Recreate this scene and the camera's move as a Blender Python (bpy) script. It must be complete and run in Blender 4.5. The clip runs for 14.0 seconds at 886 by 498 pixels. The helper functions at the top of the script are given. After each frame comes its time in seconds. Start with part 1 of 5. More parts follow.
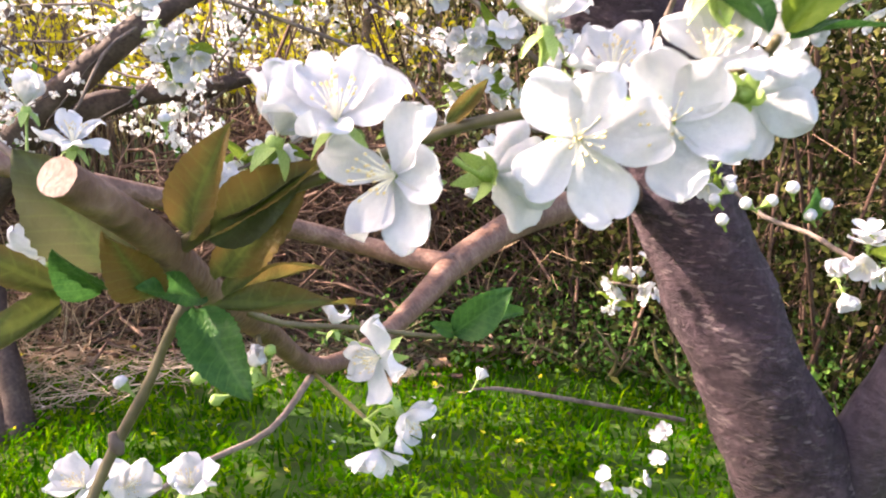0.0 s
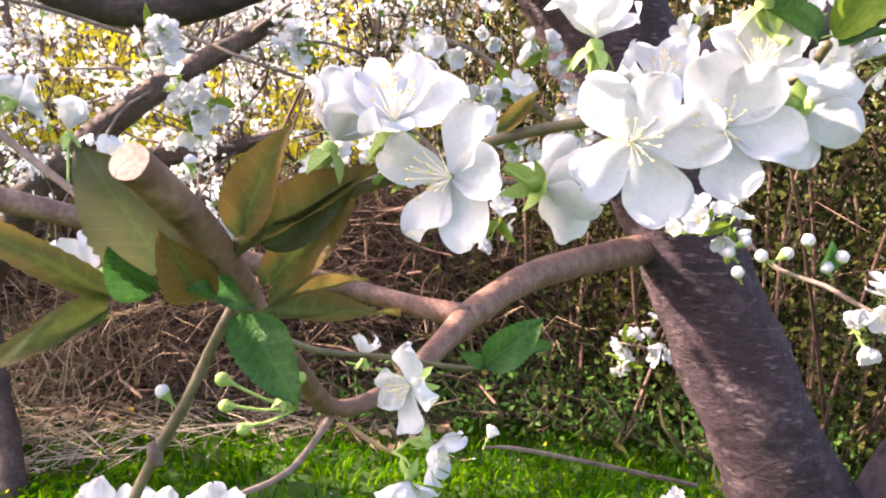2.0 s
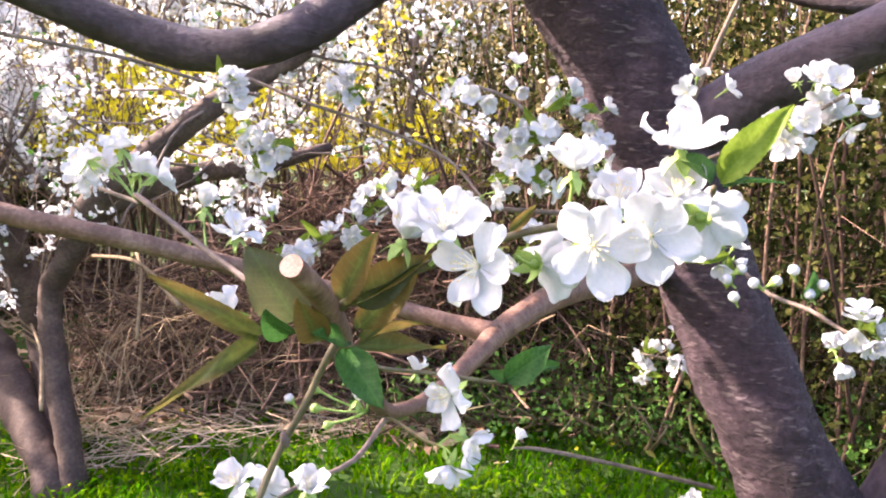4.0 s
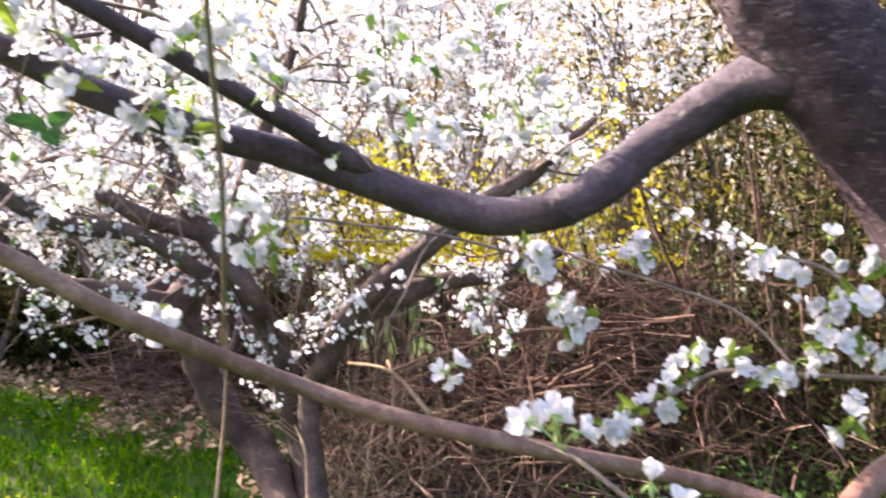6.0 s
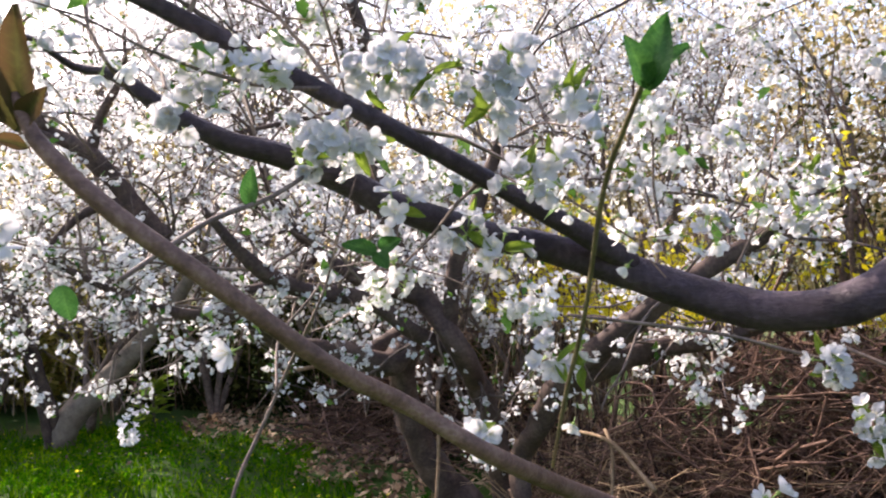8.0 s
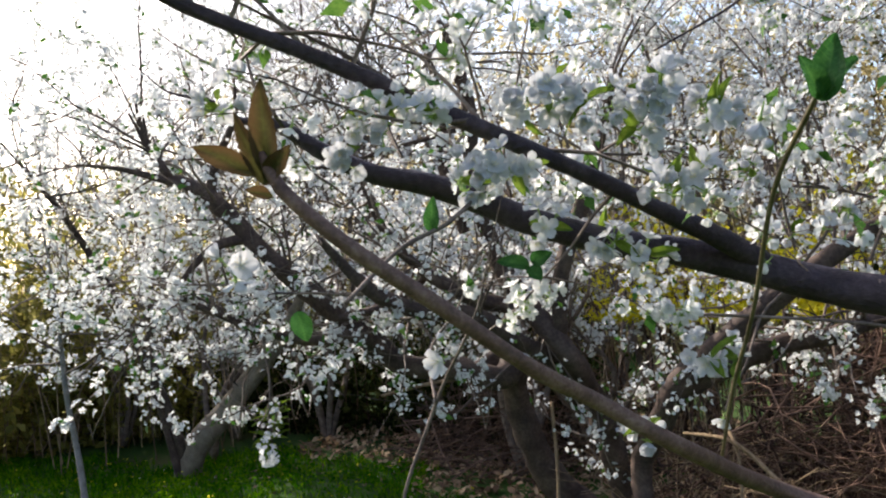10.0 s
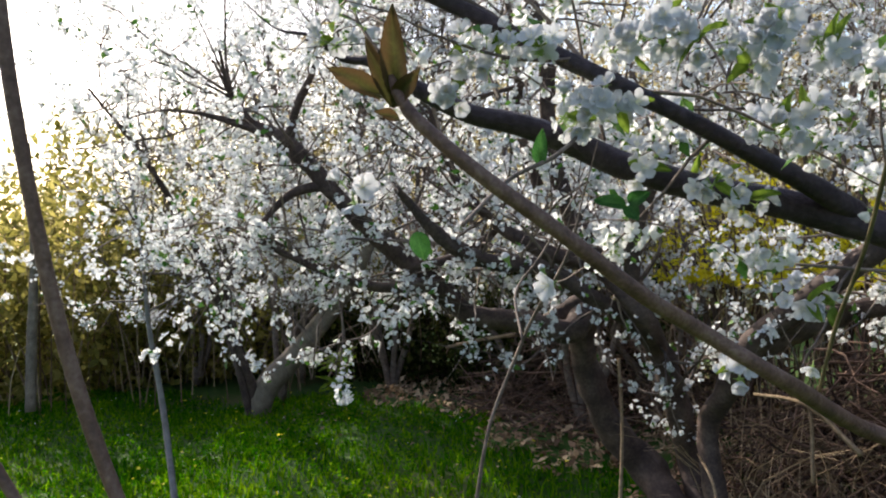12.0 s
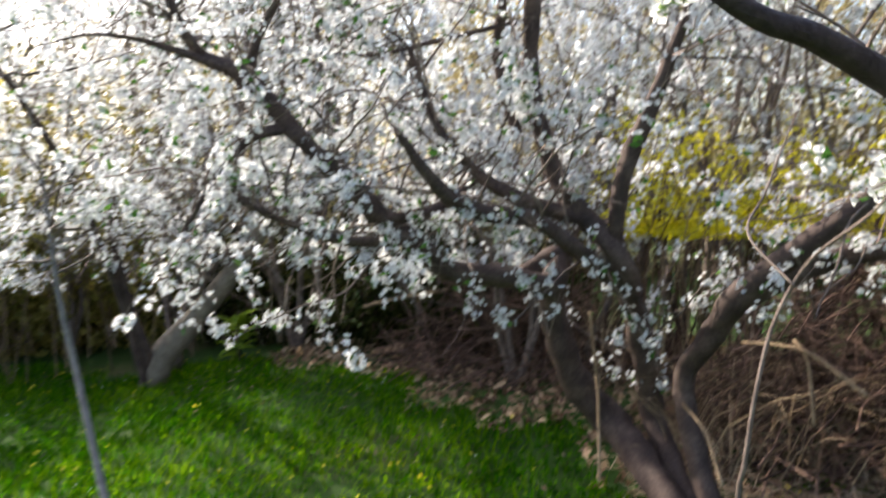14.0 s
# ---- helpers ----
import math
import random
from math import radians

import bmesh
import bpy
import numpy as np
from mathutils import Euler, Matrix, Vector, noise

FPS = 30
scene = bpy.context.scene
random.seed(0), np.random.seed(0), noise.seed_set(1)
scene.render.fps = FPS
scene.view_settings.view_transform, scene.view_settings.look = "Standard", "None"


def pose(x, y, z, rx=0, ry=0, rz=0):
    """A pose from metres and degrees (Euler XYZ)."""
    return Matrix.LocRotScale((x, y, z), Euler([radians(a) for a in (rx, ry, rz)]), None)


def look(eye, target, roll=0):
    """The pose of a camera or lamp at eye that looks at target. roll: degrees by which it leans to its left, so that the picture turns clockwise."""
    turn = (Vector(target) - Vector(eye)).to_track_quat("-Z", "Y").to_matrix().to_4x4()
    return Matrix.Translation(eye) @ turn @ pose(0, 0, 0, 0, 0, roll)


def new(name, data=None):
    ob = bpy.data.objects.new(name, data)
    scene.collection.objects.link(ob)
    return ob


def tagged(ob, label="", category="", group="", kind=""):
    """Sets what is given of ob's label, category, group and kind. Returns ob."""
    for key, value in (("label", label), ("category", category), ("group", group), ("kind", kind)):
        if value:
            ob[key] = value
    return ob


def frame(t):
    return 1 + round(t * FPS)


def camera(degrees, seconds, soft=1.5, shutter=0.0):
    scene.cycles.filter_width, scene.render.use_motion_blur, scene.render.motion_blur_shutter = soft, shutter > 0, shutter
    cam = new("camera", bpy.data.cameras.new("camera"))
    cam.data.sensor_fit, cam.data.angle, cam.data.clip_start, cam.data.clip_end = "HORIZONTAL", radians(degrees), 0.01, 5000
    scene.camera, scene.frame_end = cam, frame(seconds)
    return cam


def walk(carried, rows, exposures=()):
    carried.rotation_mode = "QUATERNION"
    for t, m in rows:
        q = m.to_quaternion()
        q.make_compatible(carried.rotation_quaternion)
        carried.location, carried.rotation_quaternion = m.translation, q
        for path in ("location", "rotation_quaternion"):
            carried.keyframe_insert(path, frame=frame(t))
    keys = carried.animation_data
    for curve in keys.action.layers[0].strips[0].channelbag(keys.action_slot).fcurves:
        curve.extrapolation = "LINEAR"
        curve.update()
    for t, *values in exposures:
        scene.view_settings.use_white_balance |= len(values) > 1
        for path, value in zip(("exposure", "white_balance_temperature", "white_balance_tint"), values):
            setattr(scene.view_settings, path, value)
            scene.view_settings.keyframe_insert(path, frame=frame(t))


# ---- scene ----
cam = camera(59.9, 14.0, soft=2.0, shutter=0.4)
PATH = [
    (0, (0.003, 0.007, 0.992), (-0.014, 1.951, 0.526), 2.6),
    (0.5, (-0.008, 0.020, 0.978), (-0.033, 1.978, 0.570), 2.7),
    (1, (-0.014, 0.030, 0.978), (-0.058, 1.993, 0.598), 2.6),
    (1.5, (-0.010, 0.022, 0.983), (-0.060, 1.994, 0.658), 2.9),
    (2, (-0.008, 0.003, 0.977), (-0.037, 1.981, 0.685), 3.2),
    (2.5, (-0.011, -0.025, 0.995), (-0.064, 1.956, 0.723), 3.1),
    (2.7, (-0.010, -0.037, 1.000), (-0.066, 1.942, 0.714), 3.4),
    (4.8, (-0.006, -0.105, 1.036), (-0.202, 1.866, 0.754), 1.5),
    (5, (-0.011, -0.106, 1.049), (-0.240, 1.865, 0.799), 1.1),
    (5.5, (-0.071, -0.134, 1.094), (-0.512, 1.810, 0.927), 0.3),
    (6, (-0.129, -0.158, 1.126), (-0.751, 1.739, 1.013), 0.1),
    (6.5, (-0.172, -0.193, 1.157), (-0.931, 1.656, 1.099), -0.1),
    (7, (-0.196, -0.206, 1.176), (-1.014, 1.619, 1.160), -0.7),
    (7.5, (-0.217, -0.224, 1.195), (-1.195, 1.519, 1.255), -0.2),
    (8, (-0.242, -0.225, 1.199), (-1.275, 1.487, 1.201), -0.5),
    (8.2, (-0.250, -0.244, 1.200), (-1.308, 1.453, 1.206), -0.6),
    (10.3, (-0.266, -0.345, 1.201), (-1.496, 1.231, 1.248), -4.7),
    (10.5, (-0.266, -0.363, 1.195), (-1.521, 1.194, 1.231), -4.1),
    (11, (-0.286, -0.365, 1.184), (-1.611, 1.133, 1.206), -3.1),
    (11.5, (-0.282, -0.363, 1.186), (-1.633, 1.112, 1.198), -3.0),
    (12, (-0.284, -0.362, 1.178), (-1.625, 1.121, 1.133), -2.7),
    (12.5, (-0.288, -0.378, 1.174), (-1.662, 1.074, 1.131), -2.4),
    (13, (-0.370, -0.438, 1.177), (-1.674, 1.078, 1.128), -3.5),
    (13.5, (-0.576, -0.544, 1.178), (-1.689, 1.109, 1.008), -3.8),
    (13.8, (-0.711, -0.533, 1.188), (-1.813, 1.116, 0.934), -3.8),
    (14, (-0.805, -0.504, 1.165), (-1.813, 1.215, 0.996), -2.4),
]
EXPOSURES = [(0.0, 2.6, 7450, 28), (2.7, 2.6, 7250, 30), (5.0, 2.78, 6900, 31), (6.5, 2.3, 6850, 30), (8.2, 1.6, 6750, 24), (10.5, 1.02, 6550, 12), (13.0, 1.05, 6550, 12), (14.0, 1.5, 6600, 13)]
walk(cam, [(t, look(eye, target, roll)) for t, eye, target, roll in PATH], EXPOSURES)

# ---- light: a low, hazy evening sun ahead and to the left ----
SUN_YAW, SUN_UP = 80.0, 34.0
world = bpy.data.worlds.new("sky")
scene.world = world
world.use_nodes = True
wn = world.node_tree.nodes
sky = wn.new("ShaderNodeTexSky")
sky.sky_type, sky.sun_disc = "NISHITA", False
sky.sun_elevation, sky.sun_rotation = radians(SUN_UP), radians(-SUN_YAW)
sky.dust_density, sky.air_density = 3.0, 1.0
wn["Background"].inputs["Strength"].default_value = 0.15
world.node_tree.links.new(sky.outputs[0], wn["Background"].inputs["Color"])
lamp = bpy.data.lights.new("sun", "SUN")
lamp.energy, lamp.angle, lamp.color = 4.0, radians(0.6), (1.0, 0.92, 0.79)
sun = new("sun", lamp)
sy, su = radians(SUN_YAW), radians(SUN_UP)
sun.matrix_world = look((-8.0, 3.0, 9.0), Vector((-8.0, 3.0, 9.0)) - Vector((-math.sin(sy) * math.cos(su), math.cos(sy) * math.cos(su), math.sin(su))))

rng = np.random.default_rng(7)


# ---- materials ----
def ramp(nt, fac, stops):
    r = nt.nodes.new("ShaderNodeValToRGB")
    els = r.color_ramp.elements
    while len(els) < len(stops):
        els.new(0.5)
    for e, (p, c) in zip(els, stops):
        e.position, e.color = p, (*c, 1)
    nt.links.new(fac, r.inputs["Fac"])
    return r.outputs["Color"]


def material(name, dark, mid, light, scale=20.0, rough=0.75, bump=0.3, fine=140.0, stretch=(1, 1, 1), coords="Object", leafy=0.0, island=0.0, spec=0.3):
    """Three tones mixed by noise at two scales, with relief; leafy: share of light let through; island: tone shift from piece to piece."""
    m = bpy.data.materials.new(name)
    m.use_nodes = True
    nt = m.node_tree
    bsdf, out = nt.nodes["Principled BSDF"], nt.nodes["Material Output"]
    tc = nt.nodes.new("ShaderNodeTexCoord")
    mp = nt.nodes.new("ShaderNodeMapping")
    mp.inputs["Scale"].default_value = stretch
    nt.links.new(tc.outputs[coords], mp.inputs["Vector"])
    big, small = nt.nodes.new("ShaderNodeTexNoise"), nt.nodes.new("ShaderNodeTexNoise")
    for n, s, d in ((big, scale, 4.0), (small, fine, 3.0)):
        n.inputs["Scale"].default_value, n.inputs["Detail"].default_value = s, d
        nt.links.new(mp.outputs[0], n.inputs["Vector"])
    mix = nt.nodes.new("ShaderNodeMix")
    mix.data_type = "FLOAT"
    mix.inputs[0].default_value = 0.4
    nt.links.new(big.outputs["Fac"], mix.inputs[2])
    nt.links.new(small.outputs["Fac"], mix.inputs[3])
    fac = mix.outputs[0]
    if island:
        geo = nt.nodes.new("ShaderNodeNewGeometry")
        off = nt.nodes.new("ShaderNodeMath")
        off.operation, off.inputs[1].default_value, off.inputs[2].default_value = "MULTIPLY_ADD", island, -island / 2
        add = nt.nodes.new("ShaderNodeMath")
        nt.links.new(geo.outputs["Random Per Island"], off.inputs[0])
        nt.links.new(fac, add.inputs[0])
        nt.links.new(off.outputs[0], add.inputs[1])
        fac = add.outputs[0]
    col = ramp(nt, fac, [(0.3, dark), (0.5, mid), (0.72, light)])
    nt.links.new(col, bsdf.inputs["Base Color"])
    bsdf.inputs["Roughness"].default_value = rough
    bsdf.inputs["Specular IOR Level"].default_value = spec
    if bump:
        b = nt.nodes.new("ShaderNodeBump")
        b.inputs["Strength"].default_value, b.inputs["Distance"].default_value = bump, 0.004
        nt.links.new(mix.outputs[0], b.inputs["Height"])
        nt.links.new(b.outputs[0], bsdf.inputs["Normal"])
    if leafy:
        tr, sh = nt.nodes.new("ShaderNodeBsdfTranslucent"), nt.nodes.new("ShaderNodeMixShader")
        nt.links.new(col, tr.inputs["Color"])
        sh.inputs[0].default_value = leafy
        nt.links.new(bsdf.outputs[0], sh.inputs[1])
        nt.links.new(tr.outputs[0], sh.inputs[2])
        nt.links.new(sh.outputs[0], out.inputs["Surface"])
    return m


BARK = material("plum bark", (0.017, 0.009, 0.013), (0.043, 0.025, 0.033), (0.098, 0.061, 0.073), 28, 0.75, 1.0, 150)
LIMB_BARK = material("limb bark", (0.018, 0.011, 0.015), (0.044, 0.029, 0.037), (0.092, 0.065, 0.078), 18, 0.52, 0.9, 110)


def add_lenticels(m, axis_turn, colour, scale=70.0):
    """Short pale streaks that run round a limb, with their own relief."""
    nt = m.node_tree
    bsdf = nt.nodes["Principled BSDF"]
    tc, mp, nz = nt.nodes.new("ShaderNodeTexCoord"), nt.nodes.new("ShaderNodeMapping"), nt.nodes.new("ShaderNodeTexNoise")
    mp.inputs["Rotation"].default_value = axis_turn
    mp.inputs["Scale"].default_value = (0.55, 0.55, 2.0)
    nz.inputs["Scale"].default_value, nz.inputs["Detail"].default_value = scale, 2.0
    nt.links.new(tc.outputs["Object"], mp.inputs["Vector"])
    nt.links.new(mp.outputs[0], nz.inputs["Vector"])
    mask = ramp(nt, nz.outputs["Fac"], [(0.6, (0, 0, 0)), (0.68, (1, 1, 1))])
    mix = nt.nodes.new("ShaderNodeMix")
    mix.data_type = "RGBA"
    old = bsdf.inputs["Base Color"].links[0].from_socket
    nt.links.new(mask, mix.inputs[0])
    nt.links.new(old, mix.inputs[6])
    mix.inputs[7].default_value = (*colour, 1)
    nt.links.new(mix.outputs[2], bsdf.inputs["Base Color"])
    b = nt.nodes.new("ShaderNodeBump")
    b.inputs["Strength"].default_value, b.inputs["Distance"].default_value = 0.6, 0.003
    nt.links.new(mask, b.inputs["Height"])
    nt.links.new(bsdf.inputs["Normal"].links[0].from_socket, b.inputs["Normal"])
    nt.links.new(b.outputs[0], bsdf.inputs["Normal"])


def add_scales(m, axis_turn, strength=1.0):
    """Rough plates and wrinkles that run round the stem."""
    nt = m.node_tree
    bsdf = nt.nodes["Principled BSDF"]
    tc, mp, nz = nt.nodes.new("ShaderNodeTexCoord"), nt.nodes.new("ShaderNodeMapping"), nt.nodes.new("ShaderNodeTexNoise")
    mp.inputs["Rotation"].default_value = axis_turn
    mp.inputs["Scale"].default_value = (0.8, 0.8, 1.7)
    nz.inputs["Scale"].default_value, nz.inputs["Detail"].default_value, nz.inputs["Roughness"].default_value = 42.0, 6.0, 0.7
    nz.inputs["Distortion"].default_value = 0.8
    nt.links.new(tc.outputs["Object"], mp.inputs["Vector"])
    nt.links.new(mp.outputs[0], nz.inputs["Vector"])
    b = nt.nodes.new("ShaderNodeBump")
    b.inputs["Strength"].default_value, b.inputs["Distance"].default_value = strength, 0.02
    nt.links.new(nz.outputs["Fac"], b.inputs["Height"])
    nt.links.new(bsdf.inputs["Normal"].links[0].from_socket, b.inputs["Normal"])
    nt.links.new(b.outputs[0], bsdf.inputs["Normal"])


add_lenticels(BARK, (0.0, radians(-18), 0.0), (0.13, 0.098, 0.1), 80.0)
add_scales(BARK, (0.0, radians(-18), 0.0))
add_scales(LIMB_BARK, (0.0, radians(60), 0.0), 0.5)
BARK_B = material("weathered bark", (0.027, 0.017, 0.015), (0.066, 0.043, 0.036), (0.14, 0.098, 0.078), 14, 0.8, 0.7, 90)
RED_BARK = material("young reddish bark", (0.06, 0.03, 0.022), (0.14, 0.076, 0.055), (0.25, 0.155, 0.115), 60, 0.55, 0.6, 300)
TWIG = material("twig bark", (0.05, 0.036, 0.03), (0.125, 0.092, 0.076), (0.25, 0.19, 0.155), 30, 0.75, 0.2, 200, island=0.3)
PALE_BARK = material("pale grey bark", (0.1, 0.09, 0.085), (0.17, 0.155, 0.15), (0.27, 0.25, 0.24), 30, 0.7, 0.3, 200)
# tan bark made paler: sunlight on the far trunks is put into its colour
TAN_BARK = material("sunlit tan bark", (0.09, 0.07, 0.05), (0.17, 0.135, 0.1), (0.27, 0.22, 0.17), 20, 0.8, 0.4, 120)
GREEN_TWIG = material("green shoot", (0.045, 0.036, 0.018), (0.095, 0.078, 0.038), (0.16, 0.135, 0.07), 40, 0.5, 0.1, 300)
CUT = material("cut wood", (0.17, 0.095, 0.07), (0.32, 0.21, 0.165), (0.44, 0.32, 0.26), 160, 0.8, 0.2, 900)
PETAL = material("white petal", (0.5, 0.515, 0.55), (0.57, 0.58, 0.61), (0.63, 0.635, 0.655), 3.5, 0.6, 0.25, 26, leafy=0.38, spec=0.12)
BLOSSOM = material("white blossom", (0.62, 0.63, 0.635), (0.75, 0.76, 0.765), (0.83, 0.84, 0.84), 20, 0.6, 0.0, 200, leafy=0.5, island=0.2)
STAMEN = material("stamen", (0.75, 0.7, 0.5), (0.85, 0.82, 0.68), (0.9, 0.88, 0.8), 100, 0.5, 0.0, 300)
ANTHER = material("anther", (0.42, 0.3, 0.12), (0.66, 0.54, 0.28), (0.78, 0.68, 0.4), 100, 0.6, 0.0, 300)
SEPAL = material("sepal green", (0.16, 0.27, 0.06), (0.27, 0.4, 0.11), (0.4, 0.52, 0.2), 80, 0.5, 0.1, 400, leafy=0.25)
LEAF = material("fresh leaf", (0.035, 0.10, 0.02), (0.07, 0.17, 0.03), (0.14, 0.25, 0.05), 60, 0.4, 0.3, 400, leafy=0.35, island=0.3, spec=0.08)
# dark green leaf; the shade over these shrubs is put into its tones
DARK_LEAF = material("shaded ivy leaf", (0.010, 0.015, 0.004), (0.028, 0.036, 0.009), (0.08, 0.08, 0.022), 8, 0.65, 0.1, 60, leafy=0.25, island=0.45, spec=0.02)
GRASS = material("grass", spec=0.0, dark=(0.012, 0.08, 0.001), mid=(0.045, 0.17, 0.0015), light=(0.17, 0.3, 0.004), scale=0.9, rough=0.9, bump=0.0, fine=18, leafy=0.55, island=0.4)
YELLOW = material("yellow bloom", (0.62, 0.54, 0.012), (0.8, 0.71, 0.025), (0.86, 0.79, 0.08), 20, 0.6, 0.0, 100, leafy=0.55, island=0.4)
DRY = material("dry stalk", (0.09, 0.055, 0.032), (0.19, 0.125, 0.072), (0.38, 0.275, 0.17), 6, 0.8, 0.0, 60, leafy=0.0, island=0.6)
STRAW = material("straw", (0.28, 0.19, 0.12), (0.46, 0.34, 0.22), (0.64, 0.5, 0.36), 6, 0.7, 0.0, 60, island=0.5)
BRUSH = material("dead twigs", (0.03, 0.015, 0.011), (0.085, 0.046, 0.033), (0.22, 0.135, 0.095), 8, 0.85, 0.0, 60, island=0.45)
WOOD_LEAF = material("pale spring leaf", (0.3, 0.24, 0.1), (0.5, 0.42, 0.2), (0.66, 0.58, 0.32), 2, 0.7, 0.0, 30, leafy=0.5, island=0.6, spec=0.05)
OLIVE_LEAF = material("olive leaf", (0.036, 0.034, 0.012), (0.09, 0.08, 0.028), (0.18, 0.155, 0.06), 6, 0.7, 0.0, 50, leafy=0.4, island=0.5, spec=0.03)
LITTER = material("dead leaf", (0.14, 0.08, 0.046), (0.32, 0.2, 0.12), (0.52, 0.37, 0.23), 5, 0.85, 0.0, 60, leafy=0.2, island=0.6)
HEDGE_LEAF = material("hedge leaf", (0.14, 0.13, 0.03), (0.28, 0.26, 0.06), (0.46, 0.4, 0.12), 3, 0.6, 0.0, 40, leafy=0.6, island=0.5, spec=0.08)
EARTH = material("earth and moss", (0.012, 0.045, 0.003), (0.03, 0.075, 0.006), (0.09, 0.08, 0.03), 1.5, 0.95, 0.6, 25)


def add_veins(m, colour, margin=None):
    """A pale rib and side veins, in the leaf's own length."""
    nt = m.node_tree
    bsdf = nt.nodes["Principled BSDF"]
    tc, sep = nt.nodes.new("ShaderNodeTexCoord"), nt.nodes.new("ShaderNodeSeparateXYZ")
    nt.links.new(tc.outputs["Object"], sep.inputs[0])

    def calc(op, a, b=0.0, c=0.0):
        n = nt.nodes.new("ShaderNodeMath")
        n.operation = op
        for k, v in enumerate((a, b, c)):
            if hasattr(v, "is_linked"):
                nt.links.new(v, n.inputs[k])
            else:
                n.inputs[k].default_value = v
        return n.outputs[0]

    side = calc("ABSOLUTE", sep.outputs["X"])
    wave = calc("SINE", calc("MULTIPLY", calc("MULTIPLY_ADD", side, -0.9, sep.outputs["Y"]), 56.0))
    veins = calc("SMOOTH_MAX", calc("MULTIPLY_ADD", wave, 4.0, -3.3), calc("MULTIPLY_ADD", side, -90.0, 1.6), 0.05)
    mask = ramp(nt, veins, [(0.0, (0, 0, 0)), (0.9, (0.17, 0.17, 0.17))])
    mix = nt.nodes.new("ShaderNodeMix")
    mix.data_type = "RGBA"
    old = bsdf.inputs["Base Color"].links[0].from_socket
    for link in list(old.links):
        nt.links.new(mix.outputs[2], link.to_socket)
    nt.links.new(mask, mix.inputs[0])
    nt.links.new(old, mix.inputs[6])
    mix.inputs[7].default_value = (*colour, 1)
    if margin:
        patch = nt.nodes.new("ShaderNodeTexNoise")
        patch.inputs["Scale"].default_value = 4.0
        nt.links.new(tc.outputs["Object"], patch.inputs["Vector"])
        reach = calc("ADD", calc("MULTIPLY", side, 5.0), calc("MULTIPLY", calc("ADD", sep.outputs["Y"], patch.outputs["Fac"]), 0.5))
        tint = nt.nodes.new("ShaderNodeMix")
        tint.data_type = "RGBA"
        nt.links.new(ramp(nt, reach, [(0.55, (0, 0, 0)), (1.0, (0.9, 0.9, 0.9))]), tint.inputs[0])
        nt.links.new(old, tint.inputs[6])
        nt.links.new(tint.outputs[2], mix.inputs[6])
        tint.inputs[7].default_value = (*margin, 1)
    return m


VEINED = add_veins(material("veined leaf", (0.013, 0.062, 0.014), (0.032, 0.105, 0.024), (0.065, 0.165, 0.038), 3, 0.35, 0.4, 18, leafy=0.35, spec=0.15), (0.16, 0.3, 0.07))
VEINED_BRONZE = add_veins(material("veined bronze leaf", (0.05, 0.062, 0.018), (0.085, 0.1, 0.026), (0.14, 0.155, 0.04), 3, 0.35, 0.4, 18, leafy=0.45, spec=0.12), (0.2, 0.27, 0.06), (0.16, 0.1, 0.03))
TIP_LEAF = add_veins(material("brown young leaf", (0.034, 0.034, 0.012), (0.055, 0.053, 0.016), (0.085, 0.082, 0.022), 3, 0.45, 0.4, 18, leafy=0.28, spec=0.1), (0.12, 0.11, 0.035), (0.1, 0.058, 0.026))
DULL_LEAF = add_veins(material("dull green leaf", (0.035, 0.05, 0.022), (0.065, 0.085, 0.034), (0.1, 0.12, 0.05), 3, 0.4, 0.4, 18, leafy=0.35, spec=0.2), (0.12, 0.18, 0.055), (0.07, 0.075, 0.036))
YOUNG = add_veins(material("young leaf", (0.07, 0.13, 0.015), (0.13, 0.2, 0.025), (0.21, 0.28, 0.045), 3, 0.4, 0.3, 18, leafy=0.45, spec=0.1), (0.24, 0.32, 0.08))


# ---- mesh helpers ----
def mesh(name, verts, faces, mats, index=None, smooth=True):
    me = bpy.data.meshes.new(name)
    me.from_pydata(np.asarray(verts, float).tolist() if not isinstance(verts, list) else verts, [], faces if isinstance(faces, list) else faces.tolist())
    for m in mats if isinstance(mats, (list, tuple)) else [mats]:
        me.materials.append(m)
    if index is not None:
        me.polygons.foreach_set("material_index", np.asarray(index, np.int32))
    if smooth:
        me.polygons.foreach_set("use_smooth", np.ones(len(me.polygons), bool))
    return me


def thing(name, at, label, category, group="", kind=""):
    """A top-level thing: an Empty at its base."""
    ob = new(name)
    ob.empty_display_size = 0.1
    ob.location = at
    return tagged(ob, label, category, group, kind)


def part(name, me, parent, label="", at=None, kind=""):
    """One mesh under a thing, in world coordinates, or under a part with its own pose."""
    ob = new(name, me)
    ob.parent = parent
    if at is not None:
        ob.matrix_basis = at
    if parent.parent is None:
        ob.matrix_parent_inverse = Matrix.Translation(parent.location).inverted()
    return tagged(ob, label, kind=kind)


def smooth_line(pts, step):
    """Catmull-Rom through points (x, y, z, r)."""
    p = np.array(pts, float)
    p = np.vstack([2 * p[0] - p[1], p, 2 * p[-1] - p[-2]])
    p[:, 3] = np.abs(p[:, 3])
    out = []
    for a, b, c, d in zip(p[:-3], p[1:-2], p[2:-1], p[3:]):
        n = max(2, int(np.linalg.norm(c[:3] - b[:3]) / step))
        for s in np.arange(n) / n:
            out.append(0.5 * (2 * b + (c - a) * s + (2 * a - 5 * b + 4 * c - d) * s * s + (3 * b - a - 3 * c + d) * s ** 3))
    out.append(p[-2])
    return np.array(out)


